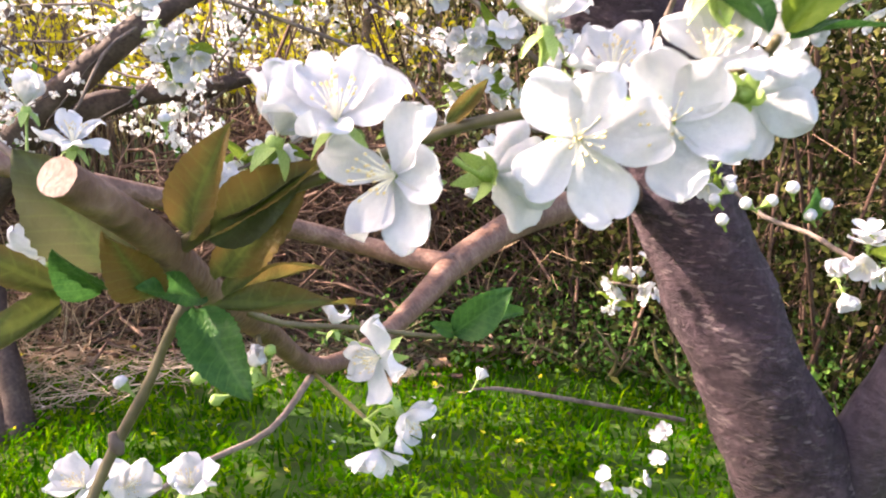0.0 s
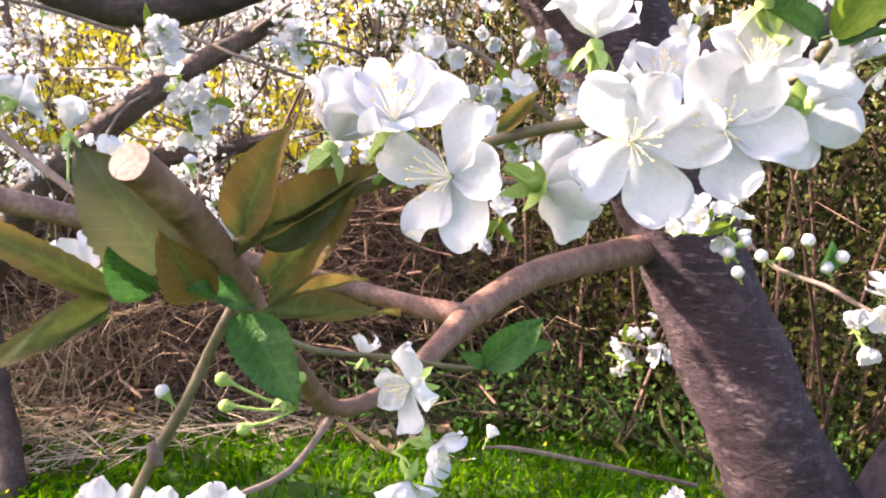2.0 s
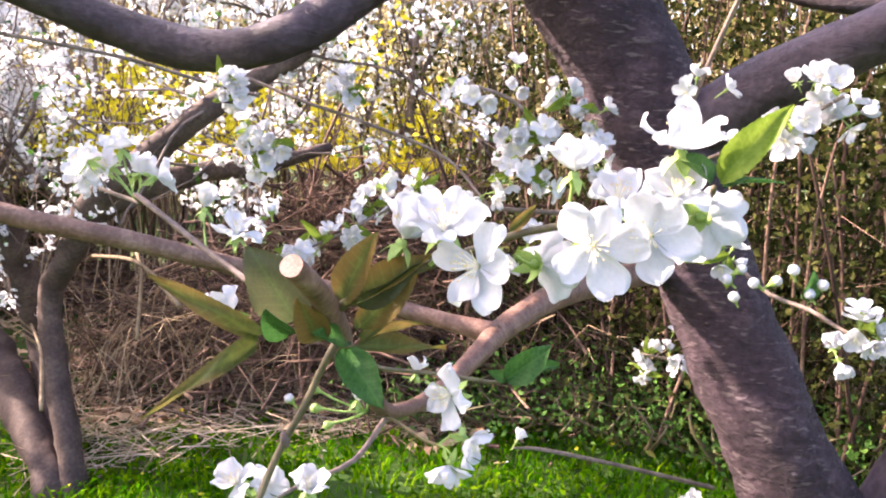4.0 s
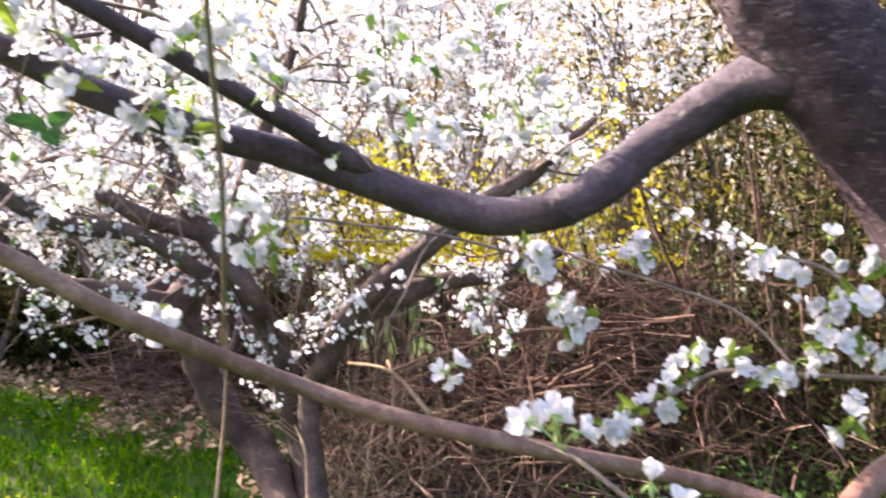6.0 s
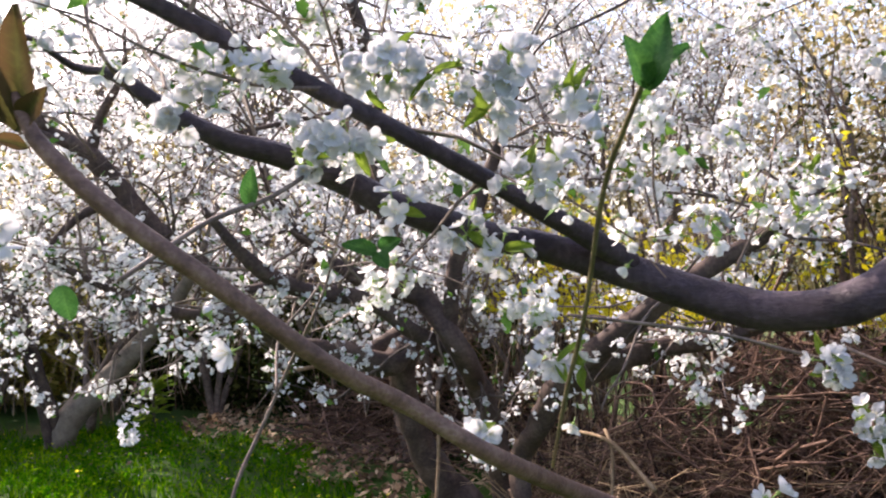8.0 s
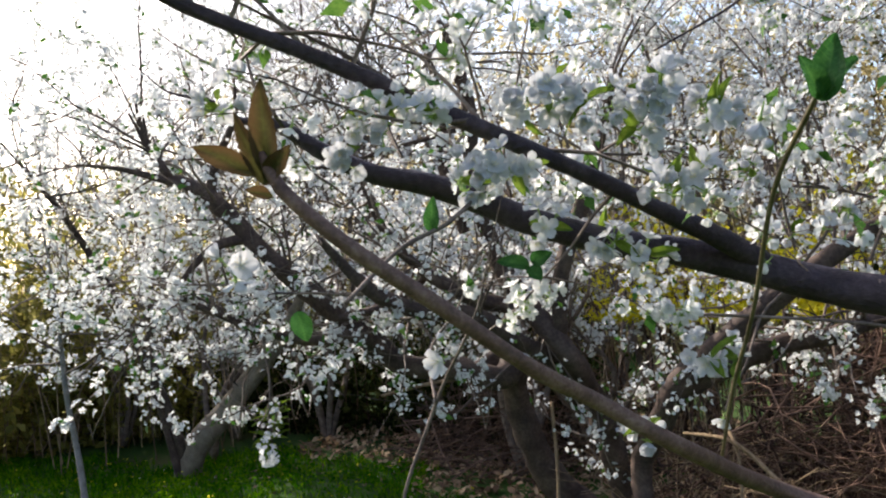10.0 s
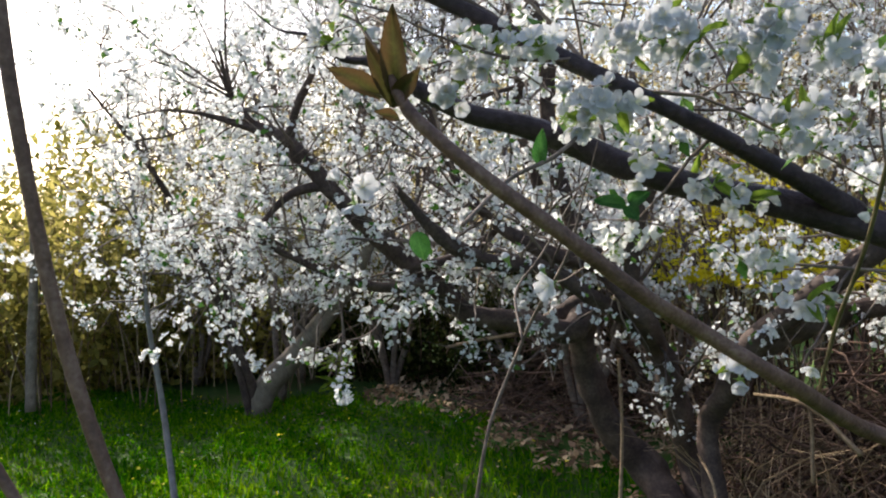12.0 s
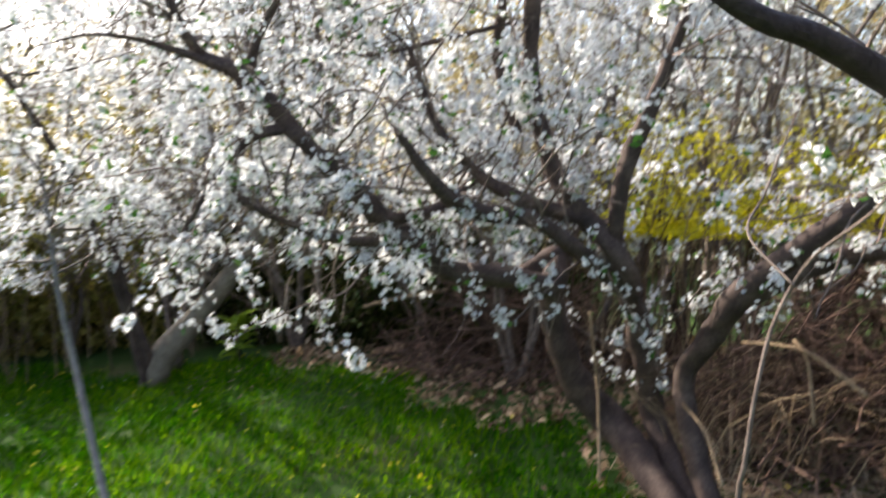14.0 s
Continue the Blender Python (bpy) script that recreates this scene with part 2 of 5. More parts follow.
def tube_arrays(line, sides=6, lumps=0.0, freq=10.0, rough=0.0):
    """Vertices and quads of a tapering tube along line (n x 4), its ends closed to a point ring."""
    c, r = line[:, :3], line[:, 3]
    t = np.gradient(c, axis=0)
    t /= np.linalg.norm(t, axis=1)[:, None] + 1e-12
    ref = np.array([0.31, 0.17, 0.93]) if abs(t[0, 2]) < 0.9 else np.array([0.9, 0.3, 0.1])
    n1 = np.cross(t, ref)
    n1 /= np.linalg.norm(n1, axis=1)[:, None] + 1e-12
    n2 = np.cross(t, n1)
    a = np.arange(sides) * 2 * np.pi / sides
    ring = n1[:, None] * np.cos(a)[None, :, None] + n2[:, None] * np.sin(a)[None, :, None]
    rr = np.repeat(r[:, None], sides, 1)
    if lumps:
        for i in range(len(c)):
            for j in range(sides):
                q = Vector(c[i] * freq + ring[i, j] * 0.9)
                rr[i, j] *= 1 + lumps * (noise.noise(q) + 0.5 * noise.noise(q * 2.7))
                if rough:
                    w = Vector((q.x * 6, q.y * 6, q.z * 11))
                    rr[i, j] *= 1 + rough * (abs(noise.noise(w)) * 1.2 + 0.5 * noise.noise(w * 2.3))
    v = (c[:, None] + ring * rr[..., None]).reshape(-1, 3)
    i, j = np.meshgrid(np.arange(len(c) - 1), np.arange(sides), indexing="ij")
    k = (j + 1) % sides
    f = np.stack([i * sides + j, i * sides + k, (i + 1) * sides + k, (i + 1) * sides + j], -1).reshape(-1, 4)
    return v, f


def limb(name, pts, mat, parent, sides=12, lumps=0.12, step=0.012, label="", freq=10.0, cap=None, rough=0.0):
    line = smooth_line(pts, step)
    v, f = tube_arrays(line, sides, lumps, freq, rough)
    faces = f.tolist()
    if cap:
        v = np.vstack([v, v[-sides:] + (line[-1, :3] - line[-2, :3]) * 0.02])
    faces.append(list(range(len(v) - sides, len(v))))
    idx = [0] * len(f) + [1 if cap else 0]
    faces.append(list(range(sides))[::-1])
    idx.append(0)
    return part(name, mesh(name, v, faces, [mat, cap] if cap else mat, idx), parent, label)


class Soup:
    """Many small pieces joined into one mesh."""

    def __init__(self):
        self.v, self.f, self.m, self.n = [], [], [], 0

    def add(self, v, f, m=0):
        self.v.append(np.asarray(v, float))
        self.f.append(np.asarray(f) + self.n)
        self.m.append(np.full(len(f), m) if np.isscalar(m) else np.asarray(m))
        self.n += len(v)

    def stamp(self, shape, poses):
        """shape: (verts, faces, material indices); poses: n x 3 x 4."""
        v, f, m = shape
        w = np.einsum("nij,vj->nvi", poses[:, :, :3], v) + poses[:, None, :, 3]
        g = f[None] + (np.arange(len(poses)) * len(v))[:, None, None]
        self.add(w.reshape(-1, 3), g.reshape(-1, f.shape[1]), np.tile(m, len(poses)))

    def mesh(self, name, mats, smooth=True):
        widths = {a.shape[1] for a in self.f}
        if len(widths) == 1:
            faces, index = np.concatenate(self.f), np.concatenate(self.m)
            me = bpy.data.meshes.new(name)
            v = np.concatenate(self.v)
            k = faces.shape[1]
            me.vertices.add(len(v))
            me.vertices.foreach_set("co", v.astype(np.float32).ravel())
            me.loops.add(faces.size)
            me.loops.foreach_set("vertex_index", faces.astype(np.int32).ravel())
            me.polygons.add(len(faces))
            me.polygons.foreach_set("loop_start", np.arange(0, faces.size, k, dtype=np.int32))
            me.polygons.foreach_set("material_index", index.astype(np.int32))
            me.polygons.foreach_set("use_smooth", np.full(len(faces), smooth))
            for m in mats if isinstance(mats, (list, tuple)) else [mats]:
                me.materials.append(m)
            me.update(calc_edges=True)
            return me
        faces = [row for a in self.f for row in a.tolist()]
        return mesh(name, np.concatenate(self.v), faces, mats, np.concatenate(self.m), smooth)


def facing(axis, spin=0.0):
    """A turn whose z looks along axis."""
    return Vector(axis).normalized().to_track_quat("Z", "Y").to_matrix() @ Matrix.Rotation(spin, 3, "Z")


def random_poses(centres, axes, sizes, spins=None):
    """n x 3 x 4 poses with z along axes."""
    z = np.asarray(axes, float)
    z = z / (np.linalg.norm(z, axis=1)[:, None] + 1e-9)
    h = np.where(np.abs(z[:, 2:3]) < 0.9, np.array([[0, 0, 1.0]]), np.array([[1.0, 0, 0]]))
    x = np.cross(h, z)
    x /= np.linalg.norm(x, axis=1)[:, None]
    y = np.cross(z, x)
    s = rng.uniform(0, 2 * np.pi, len(z)) if spins is None else spins
    c, d = np.cos(s)[:, None], np.sin(s)[:, None]
    x, y = x * c + y * d, y * c - x * d
    k = np.broadcast_to(np.asarray(sizes, float).reshape(-1, 1), (len(z), 1))
    return np.stack([x * k, y * k, z * k, np.asarray(centres, float)], -1)


# ---- petals, flowers, leaves (unit: a flower 1 across lies in the xy plane and looks along z) ----
def petal_arrays(nu, nv, cup=0.35, wave=0.03, seed=0):
    """A broad, round petal from the origin along y, about 0.5 long, with a narrow claw and a softly waved, notched rim."""
    v = []
    for i in range(nu + 1):
        s = math.sin(0.5 * math.pi * (i / nu) ** 0.9) if i < nu else 1.0
        if s > 0.58:
            w = 0.19 * max(0.0, 1 - ((s - 0.58) / 0.42) ** 2.3) ** 0.5
        else:
            q = s / 0.58
            w = 0.024 + 0.166 * q ** 1.15 * (1.9 - 0.9 * q)
        w = max(w, 0.012)
        for j in range(nv + 1):
            u = 2 * j / nv - 1
            x = u * w * (1 + 0.06 * math.sin(5 * s + seed) + 0.05 * math.sin(9 * s + 3 * seed) * u)
            notch = s ** 6 * (0.022 * math.exp(-((x - 0.02 * math.sin(seed)) / 0.035) ** 2) + 0.012 * math.sin(26 * x + seed * 2.3))
            rough = wave * (math.sin(6 * s + 3 * u + seed) * s + 0.9 * s * s * u * math.sin(8 * s + 2 * seed) + 0.35 * s ** 3 * math.sin(11 * u + seed))
            lift = cup * (0.55 * s * s - 0.32 * s + 0.30 * u * u * (0.4 + s)) * 0.5 - 0.05 * s ** 4 * (1 + math.sin(seed * 1.3))
            v.append((x, 0.03 + 0.49 * s - notch, lift + rough * (0.4 + abs(u))))
    f = [(i * (nv + 1) + j, i * (nv + 1) + j + 1, (i + 1) * (nv + 1) + j + 1, (i + 1) * (nv + 1) + j) for i in range(nu) for j in range(nv)]
    return np.array(v), np.array(f)


def turned(v, angle, tilt=0.0):
    """Tilt a petal up by tilt, then turn it about z."""
    c, s = math.cos(tilt), math.sin(tilt)
    v = v @ np.array([[1, 0, 0], [0, c, -s], [0, s, c]]).T
    c, s = math.cos(angle), math.sin(angle)
    return v @ np.array([[c, -s, 0], [s, c, 0], [0, 0, 1]]).T


def flower_shape(nu, nv, stamens, open_by=0.35, seed=0, green=True):
    """A whole flower in one mesh: petals (0), stamens (1), calyx (2)."""
    r = np.random.default_rng(seed)
    s = Soup()
    for k in range(5):
        v, f = petal_arrays(nu, nv, 0.4, 0.02, seed + k)
        s.add(turned(v * [1, r.uniform(0.92, 1.05), 1], k * 1.2566 + r.uniform(-0.1, 0.1), open_by + r.uniform(-0.15, 0.2)), f, 0)
    for k in range(stamens):
        a, tilt = r.uniform(0, 6.28), r.uniform(0.1, 0.75)
        d = np.array([math.cos(a) * math.sin(tilt), math.sin(a) * math.sin(tilt), math.cos(tilt)])
        n = np.cross(d, [0.2, 0.3, 0.9])
        n = n / np.linalg.norm(n) * 0.008
        e = d * r.uniform(0.22, 0.3)
        s.add(np.array([n, -n, e - n, e + n]), np.array([[0, 1, 2, 3]]), 1)
        m = np.cross(d, n)
        m = m / np.linalg.norm(m) * 0.016
        n = n * 2
        s.add(np.array([e + n, e + m, e - n, e - m]), np.array([[0, 1, 2, 3]]), 3)
    if green:
        line = np.array([[0, 0, 0.02, 0.05], [0, 0, -0.06, 0.06], [0, 0, -0.13, 0.03], [0.02, 0, -0.45, 0.018]])
        v, f = tube_arrays(line, 5)
        s.add(v, f, 2)
        for k in range(5):
            a = k * 1.2566 + 0.63
            b = np.array([math.cos(a), math.sin(a), 0])
            n = np.array([-b[1], b[0], 0]) * 0.045
            s.add(np.array([b * 0.03 - n, b * 0.03 + n, b * 0.2 + n * 0.3 + [0, 0, 0.0], b * 0.2 - n * 0.3]) - [0, 0, 0.06], np.array([[0, 1, 2, 3]]), 2)
    return np.concatenate(s.v), np.concatenate(s.f), np.concatenate(s.m)


FLOWER_MATS = [PETAL, STAMEN, SEPAL, ANTHER]
MID = [flower_shape(5, 4, 14, o, k) for k, o in enumerate((0.25, 0.4, 0.6, 0.9))]
MID_MESH = [mesh("flower", v, f, FLOWER_MATS, m) for v, f, m in MID]
FAR = [flower_shape(2, 2, 0, o, k, False) for k, o in enumerate((0.3, 0.6))]


def leaf_arrays(nu=8, nv=4, width=0.42, fold=0.25, bend=0.3, teeth=0.0, seed=0):
    """An egg-shaped leaf from the origin along y, 1 long, folded along its rib, with fine teeth and a waved blade."""
    v = []
    for i in range(nu + 1):
        s = i / nu
        w = width * 0.5 * math.sin(math.pi * s ** 0.78) ** 0.72 if 0 < i < nu else 0.012
        for j in range(nv + 1):
            u = 2 * j / nv - 1
            edge = 1 + teeth * (1 if i % 2 else -1) * (abs(u) > 0.99)
            wave = 0.02 * math.sin(9 * s + 4 * u + seed) + (0.05 * u * math.sin(5 * s + 2 * seed) if teeth else 0)
            v.append((u * w * edge + (0.04 * math.sin(3 * s + seed) * s if teeth else 0), s, abs(u) ** 1.4 * w * fold * 2 - bend * s * s + wave))
    f = [(i * (nv + 1) + j, i * (nv + 1) + j + 1, (i + 1) * (nv + 1) + j + 1, (i + 1) * (nv + 1) + j) for i in range(nu) for j in range(nv)]
    return np.array(v), np.array(f)


def bud_shape():
    s = Soup()
    v, f = tube_arrays(np.array([[0, 0, 0, 0.02], [0, 0, 0.1, 0.2], [0, 0, 0.3, 0.32], [0, 0, 0.5, 0.27], [0, 0, 0.62, 0.1], [0, 0, 0.64, 0.01]]), 8)
    s.add(v, f, 0)
    v, f = tube_arrays(np.array([[0.06, 0, -0.55, 0.06], [0.03, 0, -0.35, 0.06], [0, 0, -0.15, 0.1], [0, 0, 0.1, 0.23], [0, 0, 0.25, 0.33]]), 8)
    s.add(v, f, 2)
    return np.concatenate(s.v), np.concatenate(s.f), np.concatenate(s.m)


BUD_MESH = mesh("bud", *bud_shape()[:2], FLOWER_MATS, bud_shape()[2])


def grow(soup, centres, axes, start, way, length, r, droop=0.0, forks=2, wander=0.35, bloom=14.0, step=0.05, bare=0.15, low=0.0):
    """A wandering twig with side twigs; gathers places and directions for its blossoms."""
    n = max(3, int(length / step))
    way = np.array(way, float) / np.linalg.norm(way)
    p, line = np.array(start, float), []
    for i in range(n + 1):
        line.append([*p, r * (1 - 0.75 * i / n)])
        way = way + rng.normal(0, wander, 3) * 0.35 + [0, 0, -droop * 0.1]
        if p[2] < (low + 0.08 if p[0] < -1.75 else low - 0.3 if p[0] < -1.4 else low + 0.12):
            way[2] = abs(way[2]) + 0.25
        way /= np.linalg.norm(way)
        p = p + way * length / n
    line = np.array(line)
    v, f = tube_arrays(line, 3 if r < 0.0045 else 5)
    soup.add(v, f)
    k = rng.poisson(length * bloom * 0.62)
    at = rng.uniform(bare, 1.0, k) * n
    for a in at:
        i = min(int(a), n - 1)
        q = line[i, :3] + (line[i + 1, :3] - line[i, :3]) * (a - i)
        gap = noise.noise(Vector(q * 3.1))
        if gap < -0.2:
            continue
        for _ in range(rng.integers(2, 9 if gap > 0.12 else 6)):
            o = rng.normal(0, 1, 3)
            o /= np.linalg.norm(o)
            centres.append(q + o * rng.uniform(0.01, 0.03))
            axes.append(o + [0, 0, 0.3])
    if forks:
        for _ in range(forks):
            i = rng.integers(max(1, n // 5), n)
            d = line[i, :3] - line[i - 1, :3]
            d = d / np.linalg.norm(d) + rng.normal(0, 0.6, 3) + [0, 0, 0.15]
            grow(soup, centres, axes, line[i, :3], d, length * rng.uniform(0.35, 0.65), line[i, 3] * 0.7, droop, forks - 1, wander, bloom, step, min(bare, 0.15), low)


def blossoms(name, parent, centres, axes, sizes, shapes, mats, near=0):
    """The blossoms of a crown: those nearest the lane as parts of their own, the rest joined."""
    centres, axes = np.array(centres), np.array(axes)
    size = rng.uniform(*sizes, len(centres))
    pick = rng.integers(0, 6, len(centres))
    pose_of = random_poses(centres, axes, size)
    own = np.zeros(len(centres), bool)
    if near:
        own[np.argsort(np.hypot(centres[:, 0] + 0.9, centres[:, 1] + 0.6))[:near]] = True
        singles = [mesh("flower", *shape[:2], mats, shape[2]) for shape in shapes]
        for k in np.flatnonzero(own):
            part("flower", singles[pick[k] % len(shapes)], parent, at=Matrix([*pose_of[k].tolist(), [0, 0, 0, 1]]))
    s = Soup()
    kinds = TINY if shapes is FAR else shapes
    for k, shape in enumerate(kinds):
        on = (pick % len(kinds) == k) & ~own
        if on.any():
            s.stamp(shape, pose_of[on])
    return part(name, s.mesh(name, mats), parent, kind="stuff")


def leaflets(soup, places, axes, size, shape):
    soup.stamp(shape, random_poses(places, axes, size))


LEAFLET = (*leaf_arrays(2, 2, 0.5, 0.2, 0.2), np.zeros(4))


# ---- ground ----
def rise(x, y):
    return 0.05 * np.sin(x * 0.9 + 1.0) * np.cos(y * 0.8) + 0.03 * np.sin(x * 2.3 + y * 1.7) - 0.02 - 0.19 * np.exp(-((x + 1.4) ** 2 / 0.8 + (y - 2.3) ** 2 / 0.9))


def build_ground():
    n = 170
    a = np.sign(np.linspace(-1, 1, n)) * (np.abs(np.linspace(-1, 1, n)) ** 3.2)
    x, y = np.meshgrid(a * 400 - 2.0, a * 400 + 2.0, indexing="ij")
    near = np.exp(-((x + 2) ** 2 + (y - 2) ** 2) / 900)
    v = np.stack([x, y, rise(x, y) * near], -1).reshape(-1, 3)
    i, j = np.meshgrid(np.arange(n - 1), np.arange(n - 1), indexing="ij")
    f = np.stack([i * n + j, (i + 1) * n + j, (i + 1) * n + j + 1, i * n + j + 1], -1).reshape(-1, 4)
    tagged(new("ground", mesh("ground", v, f, EARTH)), "mossy orchard earth under grass and leaf litter", "ground", kind="structure")


build_ground()


def is_grass(x, y):
    """The mown strip: open towards the left, closed behind by brush."""
    edge = np.interp(x, [-11, -8, -6, -4.2, -3.2, -2, -1.2, 3], [2.1, 2.3, 2.7, 3.4, 3.2, 2.7, 2.75, 2.5])
    return y < edge + 0.15 * np.sin(5 * x) + 0.1 * np.sin(11 * x)


KITE = (np.array([[0, 0, 0], [0.26, 0.45, 0.06], [0, 1, -0.12], [-0.26, 0.45, 0.06]]), np.array([[0, 1, 2, 3]]), np.zeros(1))


def build_grass():
    """Blades, and a carpet of small broad weeds that gathers in cushions."""
    n = 150000
    x, y = rng.uniform(-11, 3.0, n), rng.uniform(-1.2, 6.5, n)
    far = rng.normal(0, 1, (2, 60000)) * [[3.2], [2.0]] + [[-1.5], [-1.2]]
    x, y = np.append(x, far[0]), np.append(y, far[1])
    n = len(x)
    keep = is_grass(x, y) & (rng.uniform(0, 1, n) < 0.45 + 0.55 * (np.sin(x * 3.1) * np.sin(y * 3.7 + 1) > -0.5))
    x, y = x[keep], y[keep]
    blade = np.array([[-0.5, 0, 0], [0.5, 0, 0], [0.34, 0.25, 0.6], [-0.34, 0.25, 0.6], [0.04, 0.75, 0.95], [-0.04, 0.75, 0.95]])
    f = np.array([[0, 1, 2, 3], [3, 2, 4, 5]])
    k = len(x)
    h = rng.uniform(0.025, 0.075, k) * (1 + 0.35 * np.sin(x * 2.2 + 1) * np.sin(y * 2.9))
    w = rng.uniform(0.005, 0.012, k)
    a = rng.uniform(0, 6.283, k)
    c, s = np.cos(a), np.sin(a)
    m = np.zeros((k, 3, 4))
    m[:, 0, 0], m[:, 1, 0] = c * w, s * w
    m[:, 0, 1], m[:, 1, 1] = -s * h * 0.9, c * h * 0.9
    m[:, 2, 2] = h
    m[:, 0, 3], m[:, 1, 3], m[:, 2, 3] = x, y, rise(x, y) - 0.004
    soup = Soup()
    soup.stamp((blade, f, np.zeros(2)), m)
    n = 11000
    px, py = rng.uniform(-11, 3.0, n), rng.uniform(-0.8, 6.5, n)
    px[9000:], py[9000:] = rng.normal(-1.5, 3.2, 2000), rng.normal(-1.2, 2.0, 2000)
    ph = rng.uniform(0.01, 0.07, n)
    pick = rng.integers(0, n, 230000)
    x, y = px[pick] + rng.normal(0, 0.045, len(pick)), py[pick] + rng.normal(0, 0.045, len(pick))
    keep = is_grass(x, y + 0.1)
    c = np.stack([x, y, rise(x, y) + 0.004 + ph[pick] * rng.uniform(0.2, 1.0, len(pick))], -1)[keep]
    leaflets(soup, c, rng.normal(0, 0.55, (len(c), 3)) + [0, 0, 1], rng.uniform(0.012, 0.034, len(c)), KITE)
    tagged(new("grass", soup.mesh("grass", GRASS)), "lush green grass and low weeds in the sun", "grass", kind="stuff")


build_grass()

# ---- the near plum tree: leaning trunk, sweeping limbs, the long branch and the cut branch ----
tree_a = thing("plum_tree", (0.55, 1.0, 0.0), "old plum tree in white blossom with a leaning dark trunk", "tree")
limb("trunk", [(0.72, 1.06, -0.06, 0.12), (0.513, 0.935, 0.388, 0.0851), (0.388, 0.909, 0.626, 0.0653), (0.341, 0.943, 0.735, 0.0659), (0.302, 0.966, 0.820, 0.0653), (0.258, 0.995, 0.924, 0.0687), (0.213, 1.012, 1.032, 0.0770), (0.166, 1.018, 1.126, 0.0770), (0.107, 1.014, 1.225, 0.0804), (0.043, 0.982, 1.309, 0.0790), (-0.028, 0.959, 1.396, 0.0699), (-0.103, 0.936, 1.527, 0.0507), (-0.147, 0.922, 1.653, 0.0264)], BARK, tree_a, 56, 0.10, 0.007, freq=9, rough=0.035)
limb("limb", [(0.526, 0.927, 0.428, 0.0529), (0.545, 0.912, 0.536, 0.0465), (0.582, 0.905, 0.657, 0.0411), (0.665, 0.922, 0.779, 0.0380), (0.740, 0.953, 0.970, 0.0353)], LIMB_BARK, tree_a, 16, 0.12)
limb("limb", [(0.229, 1.008, 1.009, 0.0377), (0.278, 0.976, 1.053, 0.0411), (0.334, 0.937, 1.097, 0.0404), (0.399, 0.889, 1.140, 0.0357), (0.488, 0.841, 1.192, 0.0317), (0.569, 0.803, 1.267, 0.0242)], LIMB_BARK, tree_a, 16, 0.12)
limb("limb", [(0.346, 1.116, 1.314, 0.0191), (0.389, 1.092, 1.257, 0.0188), (0.455, 1.040, 1.228, 0.0165), (0.539, 1.004, 1.217, 0.0138)], LIMB_BARK, tree_a, 10, 0.12)
limb("limb", [(0.044, 0.983, 1.317, 0.0516), (-0.010, 0.982, 1.305, 0.0528), (-0.081, 0.980, 1.285, 0.0351), (-0.193, 0.987, 1.209, 0.0304), (-0.283, 0.922, 1.134, 0.0284), (-0.392, 0.929, 1.109, 0.0275), (-0.485, 0.923, 1.125, 0.0278), (-0.584, 0.886, 1.162, 0.0262), (-0.680, 0.795, 1.200, 0.0224), (-0.738, 0.698, 1.220, 0.0199), (-0.789, 0.582, 1.251, 0.0180), (-0.837, 0.529, 1.285, 0.0173), (-0.885, 0.469, 1.314, 0.0159), (-0.929, 0.421, 1.330, 0.0137), (-0.976, 0.372, 1.365, 0.0115), (-1.019, 0.336, 1.403, 0.0082), (-1.057, 0.312, 1.412, 0.0048), (-1.033, 0.246, 1.426, 0.0029), (-1.077, 0.224, 1.441, 0.0014), (-1.120, 0.205, 1.483, 0.0006)], LIMB_BARK, tree_a, 18, 0.14)
limb("limb", [(-0.588, 0.875, 1.179, 0.0173), (-0.620, 0.777, 1.218, 0.0155), (-0.643, 0.679, 1.248, 0.0131), (-0.672, 0.582, 1.285, 0.0116), (-0.710, 0.481, 1.323, 0.0103), (-0.752, 0.388, 1.361, 0.0099), (-0.791, 0.295, 1.398, 0.0090), (-0.823, 0.209, 1.427, 0.0082), (-0.860, 0.109, 1.458, 0.0067), (-0.870, 0.037, 1.483, 0.0057)], LIMB_BARK, tree_a, 16, 0.14)
limb("branch", [(0.282, 1.009, 0.851, 0.0231), (0.175, 0.899, 0.849, 0.0176), (0.078, 0.769, 0.844, 0.0149), (0.031, 0.688, 0.834, 0.0134), (0.004, 0.635, 0.825, 0.0124)], RED_BARK, tree_a, 14, 0.08, label="smooth reddish branch")
limb("branch", [(0.006, 0.635, 0.827, 0.0115), (-0.043, 0.645, 0.833, 0.0087), (-0.112, 0.650, 0.846, 0.0088), (-0.283, 0.502, 0.915, 0.0080), (-0.382, 0.477, 0.936, 0.0084), (-0.478, 0.446, 0.969, 0.0081), (-0.499, 0.286, 1.042, 0.0071), (-0.542, 0.225, 1.089, 0.0066), (-0.560, 0.165, 1.123, 0.0061), (-0.593, 0.103, 1.175, 0.0060), (-0.628, 0.052, 1.222, 0.0055), (-0.663, 0.028, 1.264, 0.0049), (-0.675, 0.024, 1.290, 0.0028)], RED_BARK, tree_a, 14, 0.08, label="long smooth reddish branch")
